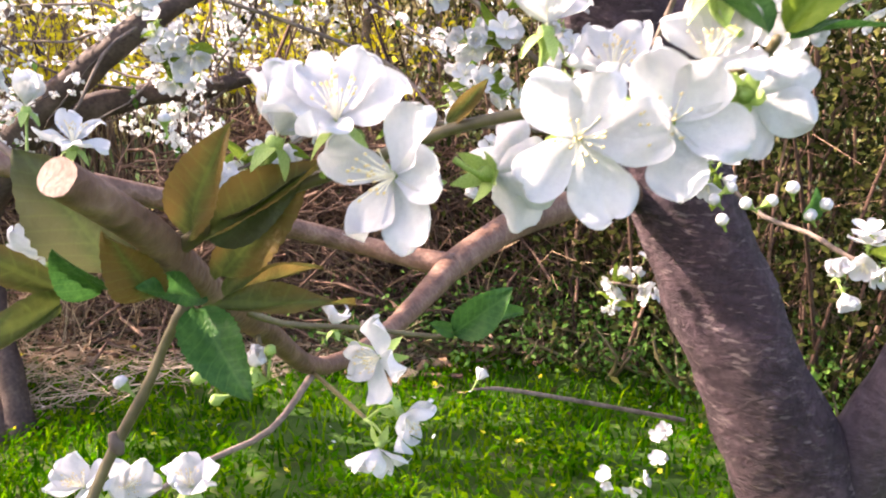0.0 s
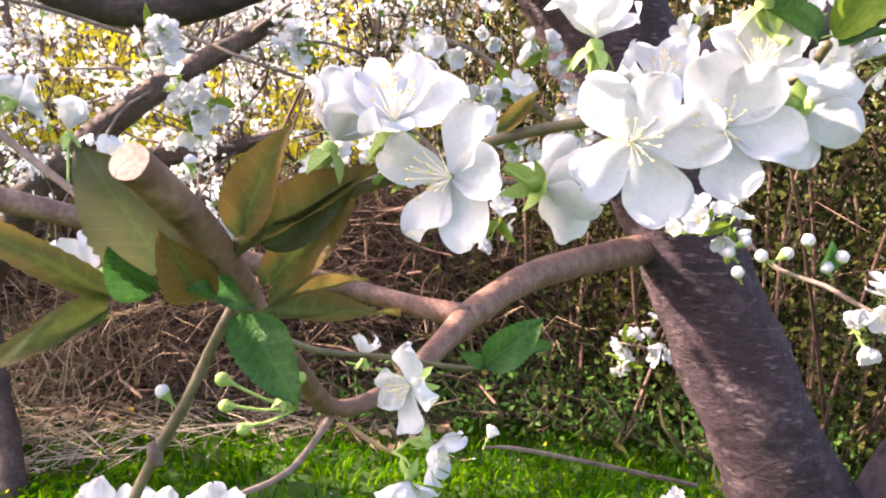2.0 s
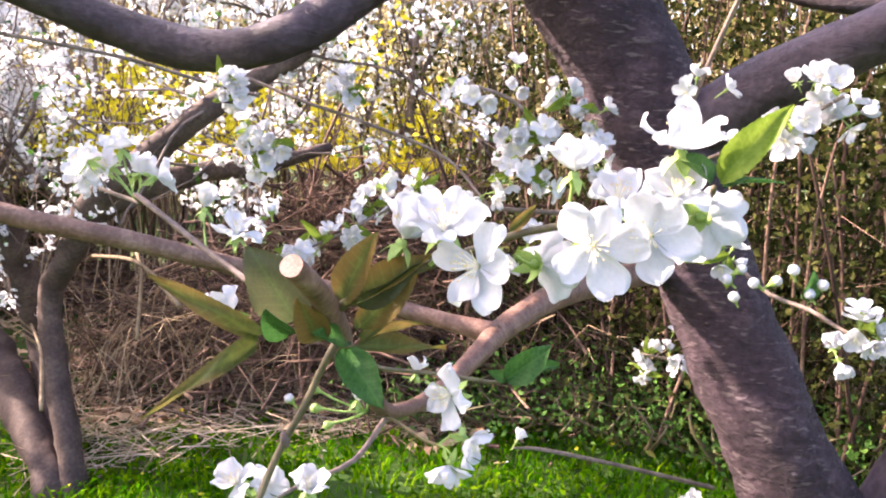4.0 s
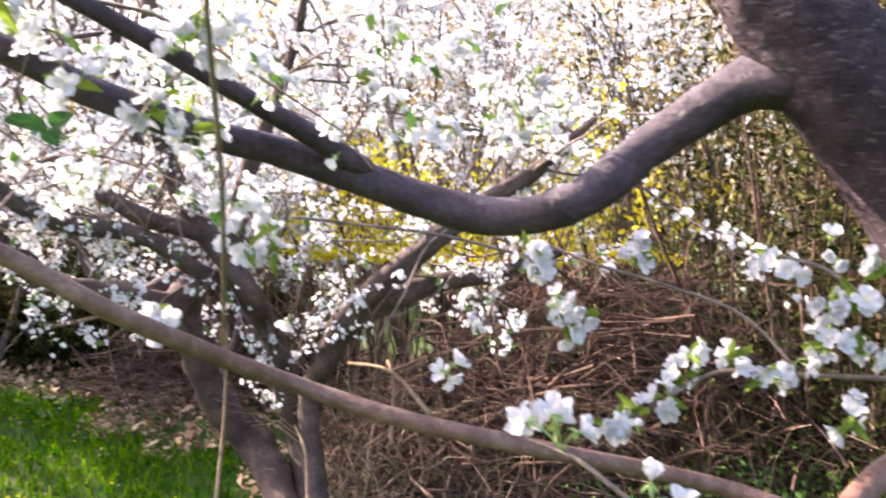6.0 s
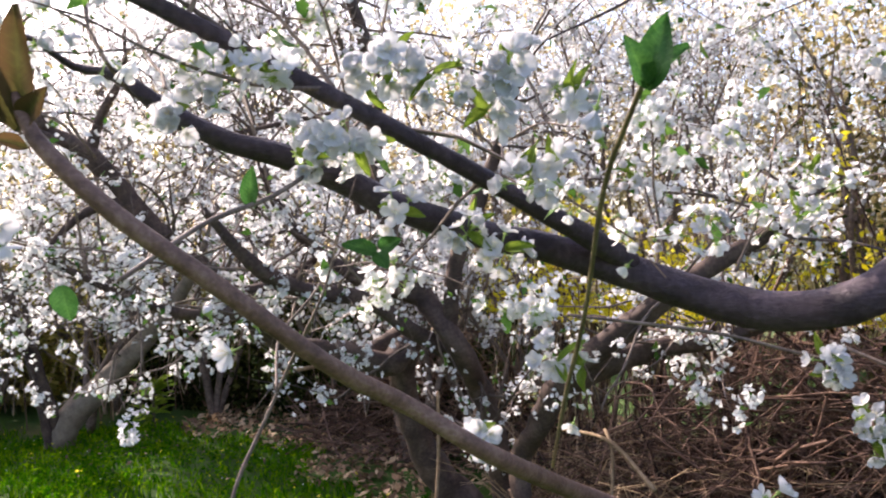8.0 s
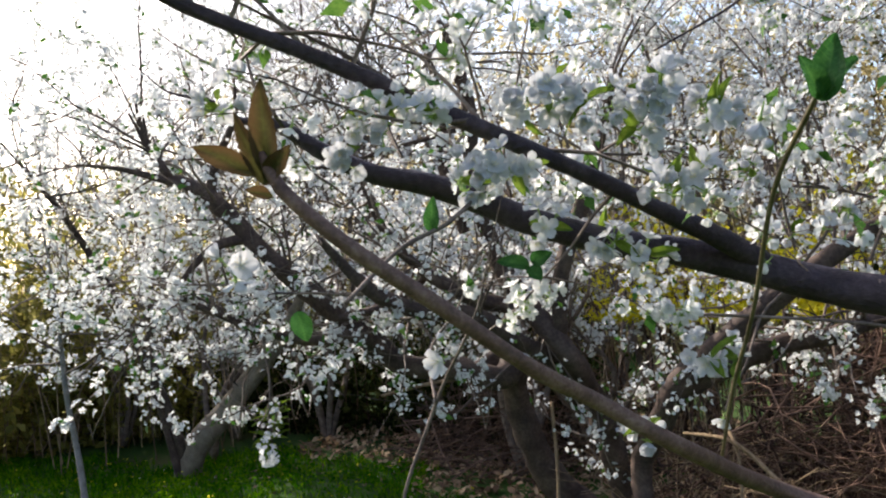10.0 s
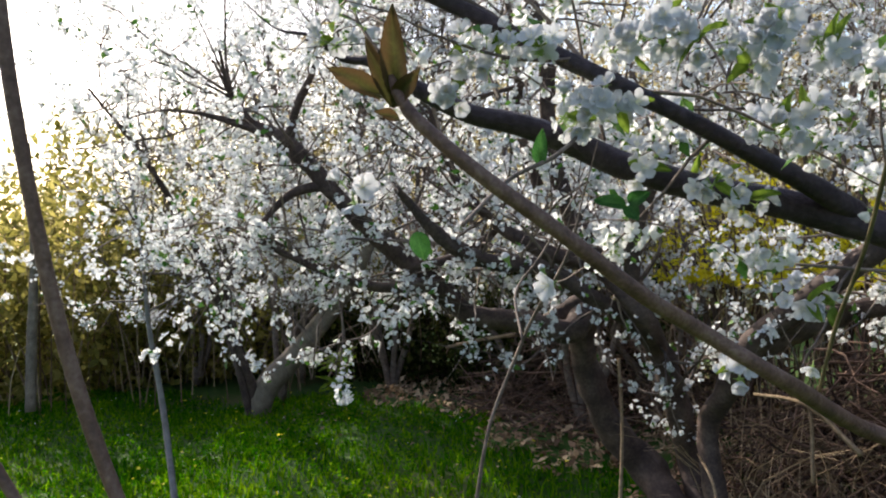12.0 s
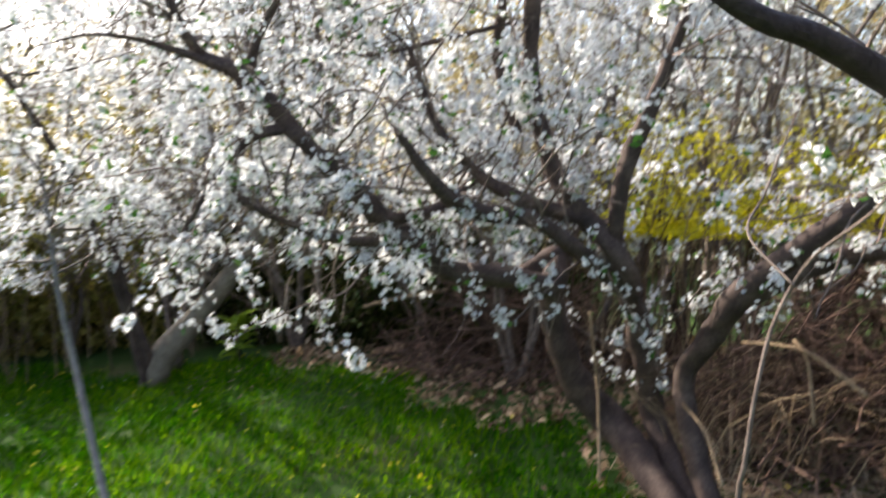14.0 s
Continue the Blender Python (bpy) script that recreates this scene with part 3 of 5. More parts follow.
limb("branch", [(0.004, 0.635, 0.825, 0.0115), (-0.019, 0.578, 0.812, 0.0088), (-0.043, 0.511, 0.805, 0.0067), (-0.061, 0.447, 0.813, 0.0056), (-0.071, 0.398, 0.830, 0.0054), (-0.074, 0.326, 0.873, 0.0051), (-0.072, 0.262, 0.906, 0.0051), (-0.065, 0.207, 0.932, 0.0047), (-0.065, 0.179, 0.950, 0.0043), (-0.067, 0.158, 0.962, 0.0041), (-0.069, 0.145, 0.969, 0.0039)], RED_BARK, tree_a, 16, 0.1, 0.006, label="pruned branch ending in a pale cut", cap=CUT)

# ---- the multi-stemmed plum tree beyond the grass ----
tree_b = thing("plum_tree", (-1.6, 2.4, -0.2), "multi-stemmed plum tree full of white blossom beside a brush heap", "tree")
B = [
    [(-1.383, 2.126, -0.239, 0.0601), (-1.394, 2.180, -0.129, 0.0515), (-1.774, 2.517, 0.123, 0.0678), (-1.900, 2.477, 0.275, 0.0649), (-1.955, 2.382, 0.475, 0.0582), (-1.975, 2.322, 0.692, 0.0497), (-1.925, 2.294, 0.858, 0.0486), (-2.035, 2.153, 0.789, 0.0364)],
    [(-1.925, 2.294, 0.858, 0.0440), (-1.908, 2.143, 0.774, 0.0463), (-2.034, 2.048, 0.815, 0.0412), (-2.212, 1.919, 0.853, 0.0405), (-2.326, 1.815, 0.992, 0.0398), (-2.444, 1.690, 1.147, 0.0370), (-2.515, 1.579, 1.284, 0.0323), (-2.602, 1.501, 1.426, 0.0323), (-2.680, 1.418, 1.554, 0.0323), (-2.815, 1.347, 1.646, 0.0185), (-2.856, 1.239, 1.865, 0.0041)],
    [(-1.352, 2.172, -0.261, 0.0477), (-1.371, 2.222, -0.147, 0.0412), (-1.630, 2.569, 0.137, 0.0499), (-1.649, 2.482, 0.448, 0.0501), (-1.663, 2.361, 0.709, 0.0433), (-1.711, 2.238, 0.817, 0.0353), (-1.770, 2.100, 0.903, 0.0298), (-1.870, 1.928, 1.028, 0.0288), (-1.970, 1.731, 1.069, 0.0278), (-2.023, 1.558, 1.156, 0.0229), (-2.054, 1.384, 1.327, 0.0110)],
    [(-1.661, 2.380, 0.684, 0.0435), (-1.635, 2.179, 0.852, 0.0390), (-1.762, 2.157, 1.018, 0.0390), (-1.877, 2.123, 1.229, 0.0347), (-1.924, 2.079, 1.542, 0.0303), (-1.892, 2.030, 1.837, 0.0282), (-1.927, 1.932, 2.109, 0.0173)],
    [(-1.762, 2.157, 1.018, 0.0303), (-1.928, 2.053, 1.080, 0.0298), (-2.067, 1.945, 1.183, 0.0230), (-2.175, 1.831, 1.363, 0.0165), (-2.233, 1.761, 1.635, 0.0123)],
    [(-1.668, 2.177, 0.914, 0.0282), (-1.615, 2.147, 1.167, 0.0298), (-1.522, 2.156, 1.390, 0.0277), (-1.411, 2.143, 1.640, 0.0170), (-1.338, 2.112, 1.837, 0.0128)],
    [(-2.222, 1.892, 0.865, 0.0233), (-2.283, 1.780, 0.974, 0.0267), (-2.398, 1.655, 0.976, 0.0202), (-2.503, 1.528, 1.018, 0.0159), (-2.625, 1.375, 1.114, 0.0117), (-2.700, 1.243, 1.205, 0.0095)],
    [(-2.356, 1.742, 1.046, 0.0206), (-2.217, 1.875, 1.077, 0.0209), (-2.106, 1.983, 1.183, 0.0128)],
    [(-2.582, 1.522, 1.379, 0.0222), (-2.650, 1.409, 1.343, 0.0159), (-2.706, 1.304, 1.225, 0.0097), (-2.764, 1.180, 1.022, 0.0057)],
    [(-2.668, 1.432, 1.536, 0.0202), (-2.624, 1.439, 1.666, 0.0162), (-2.537, 1.464, 1.812, 0.0101), (-2.486, 1.441, 1.982, 0.0020)],
    [(-2.714, 1.386, 1.570, 0.0182), (-2.809, 1.288, 1.626, 0.0121), (-2.902, 1.183, 1.668, 0.0081), (-2.997, 1.076, 1.678, 0.0040), (-3.110, 0.949, 1.632, 0.0016)],
    [(-2.790, 1.347, 1.625, 0.0163), (-2.836, 1.293, 1.767, 0.0103), (-2.826, 1.247, 1.917, 0.0041)],
    [(-1.987, 2.078, 1.334, 0.0217), (-2.030, 2.029, 1.603, 0.0195), (-1.987, 1.995, 1.838, 0.0152), (-2.000, 1.903, 2.110, 0.0022)],
    [(-1.956, 2.034, 1.722, 0.0087), (-2.167, 1.900, 1.674, 0.0085), (-2.364, 1.749, 1.623, 0.0063), (-2.472, 1.621, 1.629, 0.0021)],
]
for k, pts in enumerate(B):
    limb("trunk" if k in (0, 2) else "limb", pts, BARK_B, tree_b, 16, 0.24, 0.02, freq=11, rough=0.06)

C = [
    [(-1.282, 2.136, -0.236, 0.0508), (-1.314, 2.187, -0.107, 0.0423), (-1.465, 2.337, 0.365, 0.0382), (-1.343, 2.270, 0.602, 0.0411), (-1.258, 2.224, 0.734, 0.0508), (-1.113, 2.193, 0.862, 0.0428), (-0.916, 2.169, 1.019, 0.0367), (-0.751, 2.217, 1.143, 0.0294), (-0.604, 2.245, 1.238, 0.0220), (-0.429, 2.258, 1.395, 0.0118)],
    [(-1.249, 2.227, 0.731, 0.0476), (-1.111, 2.295, 0.812, 0.0416), (-0.965, 2.400, 0.857, 0.0343), (-0.796, 2.498, 0.885, 0.0288), (-0.595, 2.641, 0.959, 0.0170)],
]
for k, pts in enumerate(C):
    limb("limb", pts, BARK_B, tree_b, 16, 0.24, 0.02, freq=11, rough=0.06)

# ---- far leaning tree and saplings ----
tree_d = thing("plum_tree", (-4.82, 2.67, 0.0), "leaning plum tree in blossom at the far end of the grass", "tree")
D = [
    [(-4.85, 2.68, -0.05, 0.09), (-4.787, 2.698, 0.128, 0.0897), (-4.639, 2.893, 0.388, 0.0727), (-4.388, 3.113, 0.772, 0.0595), (-4.185, 3.214, 1.118, 0.0311), (-4.087, 3.303, 1.501, 0.0039)],
    [(-4.85, 2.68, -0.05, 0.0360), (-4.795, 2.614, 0.182, 0.0364), (-4.796, 2.519, 0.506, 0.0286), (-4.781, 2.425, 0.972, 0.0175), (-4.669, 2.418, 1.344, 0.0086), (-4.714, 2.298, 1.713, 0.0017)],
]
# third stem, added so that its crown shades the middle of the grass
D.append([(-4.82, 2.62, -0.05, 0.03), (-4.8, 2.45, 0.6, 0.024), (-4.75, 2.2, 1.2, 0.02), (-4.72, 1.9, 1.7, 0.018), (-4.75, 1.6, 2.1, 0.006)])
for k, pts in enumerate(D):
    limb("trunk", pts, TAN_BARK if k == 0 else BARK_B, tree_d, 10, 0.14, 0.05, freq=10)
sapling = thing("sapling", (-0.58, 0.02, 0.0), "bare two-stemmed sapling with smooth reddish-brown bark", "tree")
limb("stem", [(-0.58, 0.02, -0.03, 0.0078), (-0.62, -0.02, 0.35, 0.0064), (-0.661, -0.065, 0.6, 0.0056), (-0.694, -0.102, 0.8, 0.0051), (-0.726, -0.139, 0.95, 0.0048), (-0.757, -0.172, 1.1, 0.0045), (-0.762, -0.194, 1.25, 0.0041), (-0.764, -0.203, 1.4, 0.0038), (-0.770, -0.208, 1.6, 0.0033), (-0.76, -0.21, 1.85, 0.0020)], RED_BARK, sapling, 12, 0.14)
limb("stem", [(-0.585, 0.015, 0.12, 0.0048), (-0.60, -0.03, 0.35, 0.0045), (-0.627, -0.074, 0.6, 0.0039), (-0.669, -0.128, 0.8, 0.0037), (-0.711, -0.181, 0.95, 0.0034), (-0.752, -0.237, 1.1, 0.0032), (-0.778, -0.309, 1.25, 0.0029), (-0.803, -0.383, 1.4, 0.0026), (-0.827, -0.456, 1.6, 0.0019)], RED_BARK, sapling, 12, 0.14)
shoot = thing("slender_shoot", (-0.99, 0.4, 0.0), "slender brown bare shoot rising from the grass", "tree")
limb("stem", [(-0.99, 0.4, -0.05, 0.006), (-0.98, 0.41, 0.4, 0.0045), (-0.962, 0.422, 0.754, 0.0033), (-0.952, 0.424, 0.825, 0.0028), (-0.940, 0.442, 0.915, 0.0025), (-0.924, 0.474, 0.988, 0.0024), (-0.886, 0.478, 1.059, 0.0023), (-0.823, 0.442, 1.115, 0.0019), (-0.796, 0.438, 1.157, 0.0015), (-0.775, 0.438, 1.217, 0.0011), (-0.755, 0.445, 1.283, 0.0006)], TWIG, shoot, 8, 0.12)
limb("branch", [(-0.903, 0.473, 1.028, 0.0020), (-0.965, 0.547, 1.085, 0.0019), (-0.950, 0.593, 1.135, 0.0018), (-0.931, 0.639, 1.203, 0.0013), (-0.912, 0.677, 1.260, 0.0007)], TWIG, shoot, 8, 0.12)
tree_e = thing("young_plum_tree", (-3.192, 1.165, -0.025), "slender young plum tree with a pale stem and white blossom", "tree")
limb("trunk", [(-3.279, 1.217, -0.039, 0.0185), (-3.417, 1.283, 0.108, 0.0152), (-3.601, 1.347, 0.474, 0.0136), (-3.657, 1.336, 0.786, 0.0117), (-3.683, 1.329, 1.180, 0.0078), (-3.684, 1.292, 1.520, 0.0039), (-3.679, 1.247, 1.723, 0.0012)], PALE_BARK, tree_e, 8, 0.1, 0.05)



def tiny_shape(open_by, seed):
    """A far blossom: five kite petals, slightly cupped."""
    r = np.random.default_rng(seed)
    s = Soup()
    for k in range(5):
        a = np.array([[0, 0.02, 0], [0.2, 0.32, 0.05], [0, 0.5, 0.02], [-0.2, 0.32, 0.05]])
        s.add(turned(a, k * 1.2566 + r.uniform(-0.2, 0.2), open_by + r.uniform(-0.2, 0.2)), np.array([[0, 1, 2, 3]]), 0)
    return np.concatenate(s.v), np.concatenate(s.f), np.concatenate(s.m)


TINY = [tiny_shape(0.3, 1), tiny_shape(0.7, 2), tiny_shape(1.1, 3)]
LOW = [flower_shape(3, 2, 5, o, k, True) for k, o in enumerate((0.3, 0.5, 0.9))]


def crown(tree, lines, per, length, droop, forks=2, bloom=14.0, sizes=(0.02, 0.028), first=2, shapes=None, up=0.3, leaves=0.15, thick=0.006, wander=0.4, bare=0.3, near=0, low=0.62, spurs=0.0):
    """Twigs, blossoms and young leaves along limbs given as control points."""
    twigs, centres, axes = Soup(), [], []
    for pts in lines:
        line = smooth_line(pts[first:] if len(pts) > first + 1 else pts, 0.03)
        for _ in range(per):
            i = rng.integers(1, len(line))
            d = rng.normal(0, 1, 3) + [0, 0, up]
            grow(twigs, centres, axes, line[i, :3], d, rng.uniform(*length), min(line[i, 3] * 0.5, thick), droop, forks, wander, bloom, bare=bare, low=low)
        for i in rng.integers(0, len(line), int(len(line) * spurs)):
            grow(twigs, centres, axes, line[i, :3], rng.normal(0, 1, 3) + [0, 0, 0.3], rng.uniform(0.05, 0.16), 0.0025, 0.0, 0, 0.3, 34, bare=0.3, low=low)
    part("fine_branching", twigs.mesh("fine_branching", TWIG), tree, kind="stuff")
    blossoms("blossom_cover", tree, centres, axes, sizes, shapes or FAR, [BLOSSOM, STAMEN, SEPAL, ANTHER], near)
    n = int(len(centres) * leaves)
    if n:
        pick = rng.integers(0, len(centres), n)
        s = Soup()
        leaflets(s, np.array(centres)[pick], np.array(axes)[pick] + rng.normal(0, 0.6, (n, 3)), rng.uniform(0.018, 0.04, n), KITE)
        part("young_foliage", s.mesh("young_foliage", LEAF), tree, kind="stuff")
    return len(centres)


crown(tree_b, B[1:] + [C[0][4:], C[1]], 17, (0.3, 0.85), 0.22, 2, 17, (0.022, 0.031), bare=0.4, near=280, spurs=0.55)
crown(tree_d, D, 28, (0.5, 1.2), 0.08, 3, 11, (0.026, 0.038), shapes=TINY, first=2, up=0.45)
crown(tree_e, [[(-3.657, 1.336, 0.786, 0.0251), (-3.683, 1.329, 1.180, 0.0195), (-3.669, 1.291, 1.648, 0.0140), (-3.623, 1.236, 2.018, 0.0084)]], 17, (0.3, 0.8), 0.0, 2, 12, first=0, shapes=TINY)


UPPER = [
    [(-0.396, 0.961, 1.146, 0.0088), (-0.705, 0.849, 1.240, 0.0087), (-0.805, 0.605, 1.282, 0.0075), (-0.862, 0.446, 1.333, 0.0069), (-0.927, 0.332, 1.376, 0.0068), (-0.997, 0.203, 1.432, 0.0068)],
    [(-0.643, 0.678, 1.258, 0.0073), (-0.709, 0.480, 1.332, 0.0064), (-0.789, 0.294, 1.405, 0.0059), (-0.822, 0.208, 1.432, 0.0057), (-0.858, 0.108, 1.462, 0.0057)],
    [(-0.203, 0.977, 1.542, 0.0037), (-0.376, 1.029, 1.577, 0.0029), (-0.529, 1.022, 1.642, 0.0030), (-0.647, 1.002, 1.594, 0.0025), (-0.758, 0.972, 1.550, 0.0020)],
]
limb("limb", UPPER[2], LIMB_BARK, tree_a, 8, 0.14)
crown(tree_a, UPPER, 13, (0.14, 0.4), -0.1, 2, 19, (0.021, 0.027), 0, LOW, 0.9, 0.16, 0.003, bare=0.4)
# crown added out of view above the limb ends, meant to shade the ivy
UNSEEN_TOP = [
    [(0.011, 0.971, 1.357, 0.0247), (-0.029, 0.965, 1.441, 0.0251), (-0.106, 0.958, 1.551, 0.0260), (-0.153, 0.965, 1.678, 0.0184)],
    [(0.526, 0.862, 1.220, 0.0165), (0.595, 0.844, 1.277, 0.0169), (0.664, 0.838, 1.355, 0.0088)],
    [(0.710, 0.962, 0.828, 0.0176), (0.771, 0.993, 0.969, 0.0184), (0.804, 1.024, 1.107, 0.0095)],
]
crown(tree_a, UNSEEN_TOP, 12, (0.3, 0.8), -0.15, 2, 12, (0.021, 0.027), 0, TINY, 1.4, 0.12, 0.006, low=1.5)

# ---- plum thicket behind ----
def thicket_tree(x, y, height, stems, per, bloom, spread=0.35, up=0.4, reach=(0.4, 1.0)):
    t = thing("thicket_plum_tree", (x, y, 0), "slender plum tree of the thicket covered in white blossom", "tree", "plum trees of the thicket")
    lines = []
    for k in range(stems):
        a = rng.uniform(0, 6.28)
        d = np.array([math.cos(a), math.sin(a)]) * spread * rng.uniform(0.3, 1.0)
        pts = []
        for q in range(5):
            s = q / 4
            wob = rng.normal(0, 0.16, 2) * s
            pts.append((x + d[0] * s * height + wob[0], y + d[1] * s * height + wob[1], height * s - 0.03, 0.024 * (1 - s) + 0.003))
        lines.append(pts)
        limb("stem", pts, TWIG, t, 6, 0.1, 0.1)
    crown(t, lines, per + 4, reach, 0.1 if up < 1 else -0.1, 2, bloom * 0.7, (0.03, 0.044), 2, TINY, up, 0.12, 0.004 if up < 1 else 0.006)


def polar(yaw, d):
    return -math.sin(radians(yaw)) * d, math.cos(radians(yaw)) * d


for yaw, d, h, stems, per, bloom in ((8, 4.6, 2.6, 3, 14, 12), (18, 5.2, 3.2, 4, 14, 13), (27, 4.9, 3.0, 4, 16, 14), (35, 5.8, 1.7, 4, 16, 14), (43, 5.3, 1.5, 3, 16, 13),
                                     (51, 5.8, 2.2, 4, 16, 13), (57, 6.6, 2.6, 4, 14, 11), (66, 7.4, 2.2, 3, 12, 9), (13, 6.5, 3.6, 4, 14, 12), (31, 7.0, 4.0, 4, 15, 13), (46, 7.2, 3.8, 4, 15, 12), (1, 5.8, 3.0, 3, 10, 9),
                                     (4, 4.6, 2.4, 3, 10, 8), (14, 4.9, 2.6, 3, 12, 10), (23, 5.2, 2.8, 3, 12, 14), (20, 6.2, 3.4, 4, 16, 15), (29, 6.0, 3.2, 4, 16, 15), (38, 6.6, 3.4, 4, 16, 15), (-6, 5.0, 2.6, 3, 9, 7), (59, 5.8, 1.7, 3, 12, 12), (33, 4.4, 1.2, 3, 11, 14), (38, 4.3, 1.5, 4, 12, 14), (64, 7.0, 1.6, 3, 12, 12)):
    thicket_tree(*polar(yaw, d), h, stems, per, bloom)
for yaw, d, h, stems, per in ((44, 7.0, 4.1, 8, 24), (49, 6.8, 3.8, 8, 24), (54, 7.0, 3.5, 8, 22), (59, 7.6, 3.2, 6, 18)):
    thicket_tree(*polar(yaw, d), h, stems, per, 4, 0.3, 1.5, (0.5, 1.3))


# ---- shrubs of small leaves ----
def shrub(name, label, category, x, y, rx, ry, h, n, size, mat, stems=40, stem_mat=None, z0=0.02, group="", loose=0.085):
    """Leaves gathered in uneven clumps over thin stems that rise from the ground."""
    t = thing(name, (x, y, 0), label, category, group)
    s, w = Soup(), Soup()
    clumps = []
    for _ in range(stems):
        a, q = rng.uniform(0, 6.28), rng.uniform(0, 1) ** 0.5
        bx, by = x + math.cos(a) * q * rx * 0.7, y + math.sin(a) * q * ry * 0.7
        tx, ty, tz = x + math.cos(a) * q * rx * 1.1 + rng.normal(0, 0.06 + 0.12 * h), y + math.sin(a) * q * ry * 1.1 + rng.normal(0, 0.05 + 0.04 * h), h * rng.uniform(0.55, 1.1) * (1 - 0.25 * q * q)
        line = smooth_line([(bx, by, -0.02, 0.008), ((bx + tx) / 2 + rng.normal(0, 0.08), (by + ty) / 2 + rng.normal(0, 0.08), tz * 0.55, 0.006), (tx, ty, tz, 0.002)], 0.12)
        v, f = tube_arrays(line, 4)
        w.add(v, f)
        for i in rng.integers(0, len(line), max(3, int(len(line) * 0.8))):
            clumps.append(line[i, :3])
    clumps = np.array(clumps)
    c = clumps[rng.integers(0, len(clumps), n)] + rng.normal(0, 1, (n, 3)) * loose
    c[:, 2] = np.maximum(c[:, 2], z0)
    leaflets(s, c, rng.normal(0, 1, (n, 3)) + [0, 0, 0.4], rng.uniform(size * 0.6, size * 1.3, n), KITE)
    part("bush_frame", w.mesh("bush_frame", stem_mat or TWIG), t, kind="stuff")
    part("foliage", s.mesh("foliage", mat), t, kind="stuff")
    return t


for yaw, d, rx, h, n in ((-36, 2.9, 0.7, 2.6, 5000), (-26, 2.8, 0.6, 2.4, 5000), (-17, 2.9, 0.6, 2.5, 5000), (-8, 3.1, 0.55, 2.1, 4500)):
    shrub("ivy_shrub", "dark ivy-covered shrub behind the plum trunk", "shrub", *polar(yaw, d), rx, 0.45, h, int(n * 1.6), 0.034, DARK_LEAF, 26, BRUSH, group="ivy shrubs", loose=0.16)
for yaw, d, rx, h, n in ((-30, 4.0, 0.9, 3.6, 6000), (-14, 4.2, 0.9, 3.4, 6000), (-2, 4.4, 0.7, 3.0, 5000), (-22, 3.6, 0.8, 3.4, 6000)):
    shrub("olive_shrub", "tall sunlit olive-brown shrub behind the ivy", "shrub", *polar(yaw, d), rx, 0.45, h, n, 0.045, OLIVE_LEAF, 26, BRUSH, group="olive shrubs", loose=0.16)
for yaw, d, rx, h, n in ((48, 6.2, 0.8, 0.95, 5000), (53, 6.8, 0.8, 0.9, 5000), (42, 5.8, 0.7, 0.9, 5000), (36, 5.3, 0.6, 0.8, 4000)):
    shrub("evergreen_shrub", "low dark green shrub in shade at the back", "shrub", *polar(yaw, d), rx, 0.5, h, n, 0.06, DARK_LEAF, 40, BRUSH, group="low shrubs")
for yaw, d, rx, h, n in ((60, 7.6, 0.9, 1.5, 4500), (66, 7.6, 1.0, 1.7, 5000), (73, 7.4, 1.0, 1.6, 5000), (70, 9.0, 1.3, 2.6, 6000), (78, 8.6, 1.3, 1.8, 6000), (86, 8.0, 1.2, 1.5, 5000), (62, 10.0, 1.5, 2.8, 6000), (54, 11.0, 1.6, 3.0, 5000)):
    shrub("hedge_shrub", "sunlit yellow-green hedge shrub at the far end", "shrub", *polar(yaw, d), rx, 0.8, h, n, 0.09, HEDGE_LEAF, 50, DRY, group="hedge shrubs")
for yaw, d, rx, h, n in ((10.5, 4.2, 0.4, 1.45, 1900), (16.5, 4.1, 0.45, 1.6, 2900), (22.5, 4.3, 0.45, 1.6, 2900), (28, 4.5, 0.4, 1.5, 1900)):
    shrub("yellow_shrub", "shrub with arching stems of bright yellow flowers", "shrub", *polar(yaw, d), rx, 0.4, h, n, 0.046, YELLOW, 17, BRUSH, 0.85, group="yellow flowering shrubs", loose=0.055)


for yaw, d, rx, h, n in ((-24, 7.5, 1.8, 5.2, 8000), (-12, 8.0, 1.8, 5.0, 8000), (0, 8.8, 1.9, 5.2, 9000), (10, 9.4, 1.9, 5.0, 9000), (20, 9.8, 2.0, 5.0, 9000), (30, 10.4, 2.0, 4.9, 9000), (40, 10.8, 2.0, 5.0, 9000), (49, 11.4, 2.0, 4.7, 8000), (57, 12.0, 2.0, 3.9, 7000)):
    shrub("woodland_edge", "pale tan and yellow-green sunlit wood behind the thicket", "trees", *polar(yaw, d), rx, 1.0, h, n, 0.1, WOOD_LEAF, 60, BRUSH, group="wood behind", loose=0.26)


for yaw, d, rx, h, n in ((-31, 2.45, 0.4, 0.2, 1000), (-23, 2.6, 0.4, 0.24, 1100), (-15, 2.65, 0.35, 0.2, 1000), (-8, 2.7, 0.35, 0.18, 900), (-1, 2.75, 0.35, 0.16, 800), (6, 2.75, 0.3, 0.14, 700)):
    shrub("weed_patch", "low leafy green weeds at the foot of the brush", "weeds", *polar(yaw, d), rx, 0.22, h, int(n * 0.8), 0.026, LEAF, 26, GREEN_TWIG, group="weed patches", loose=0.07)


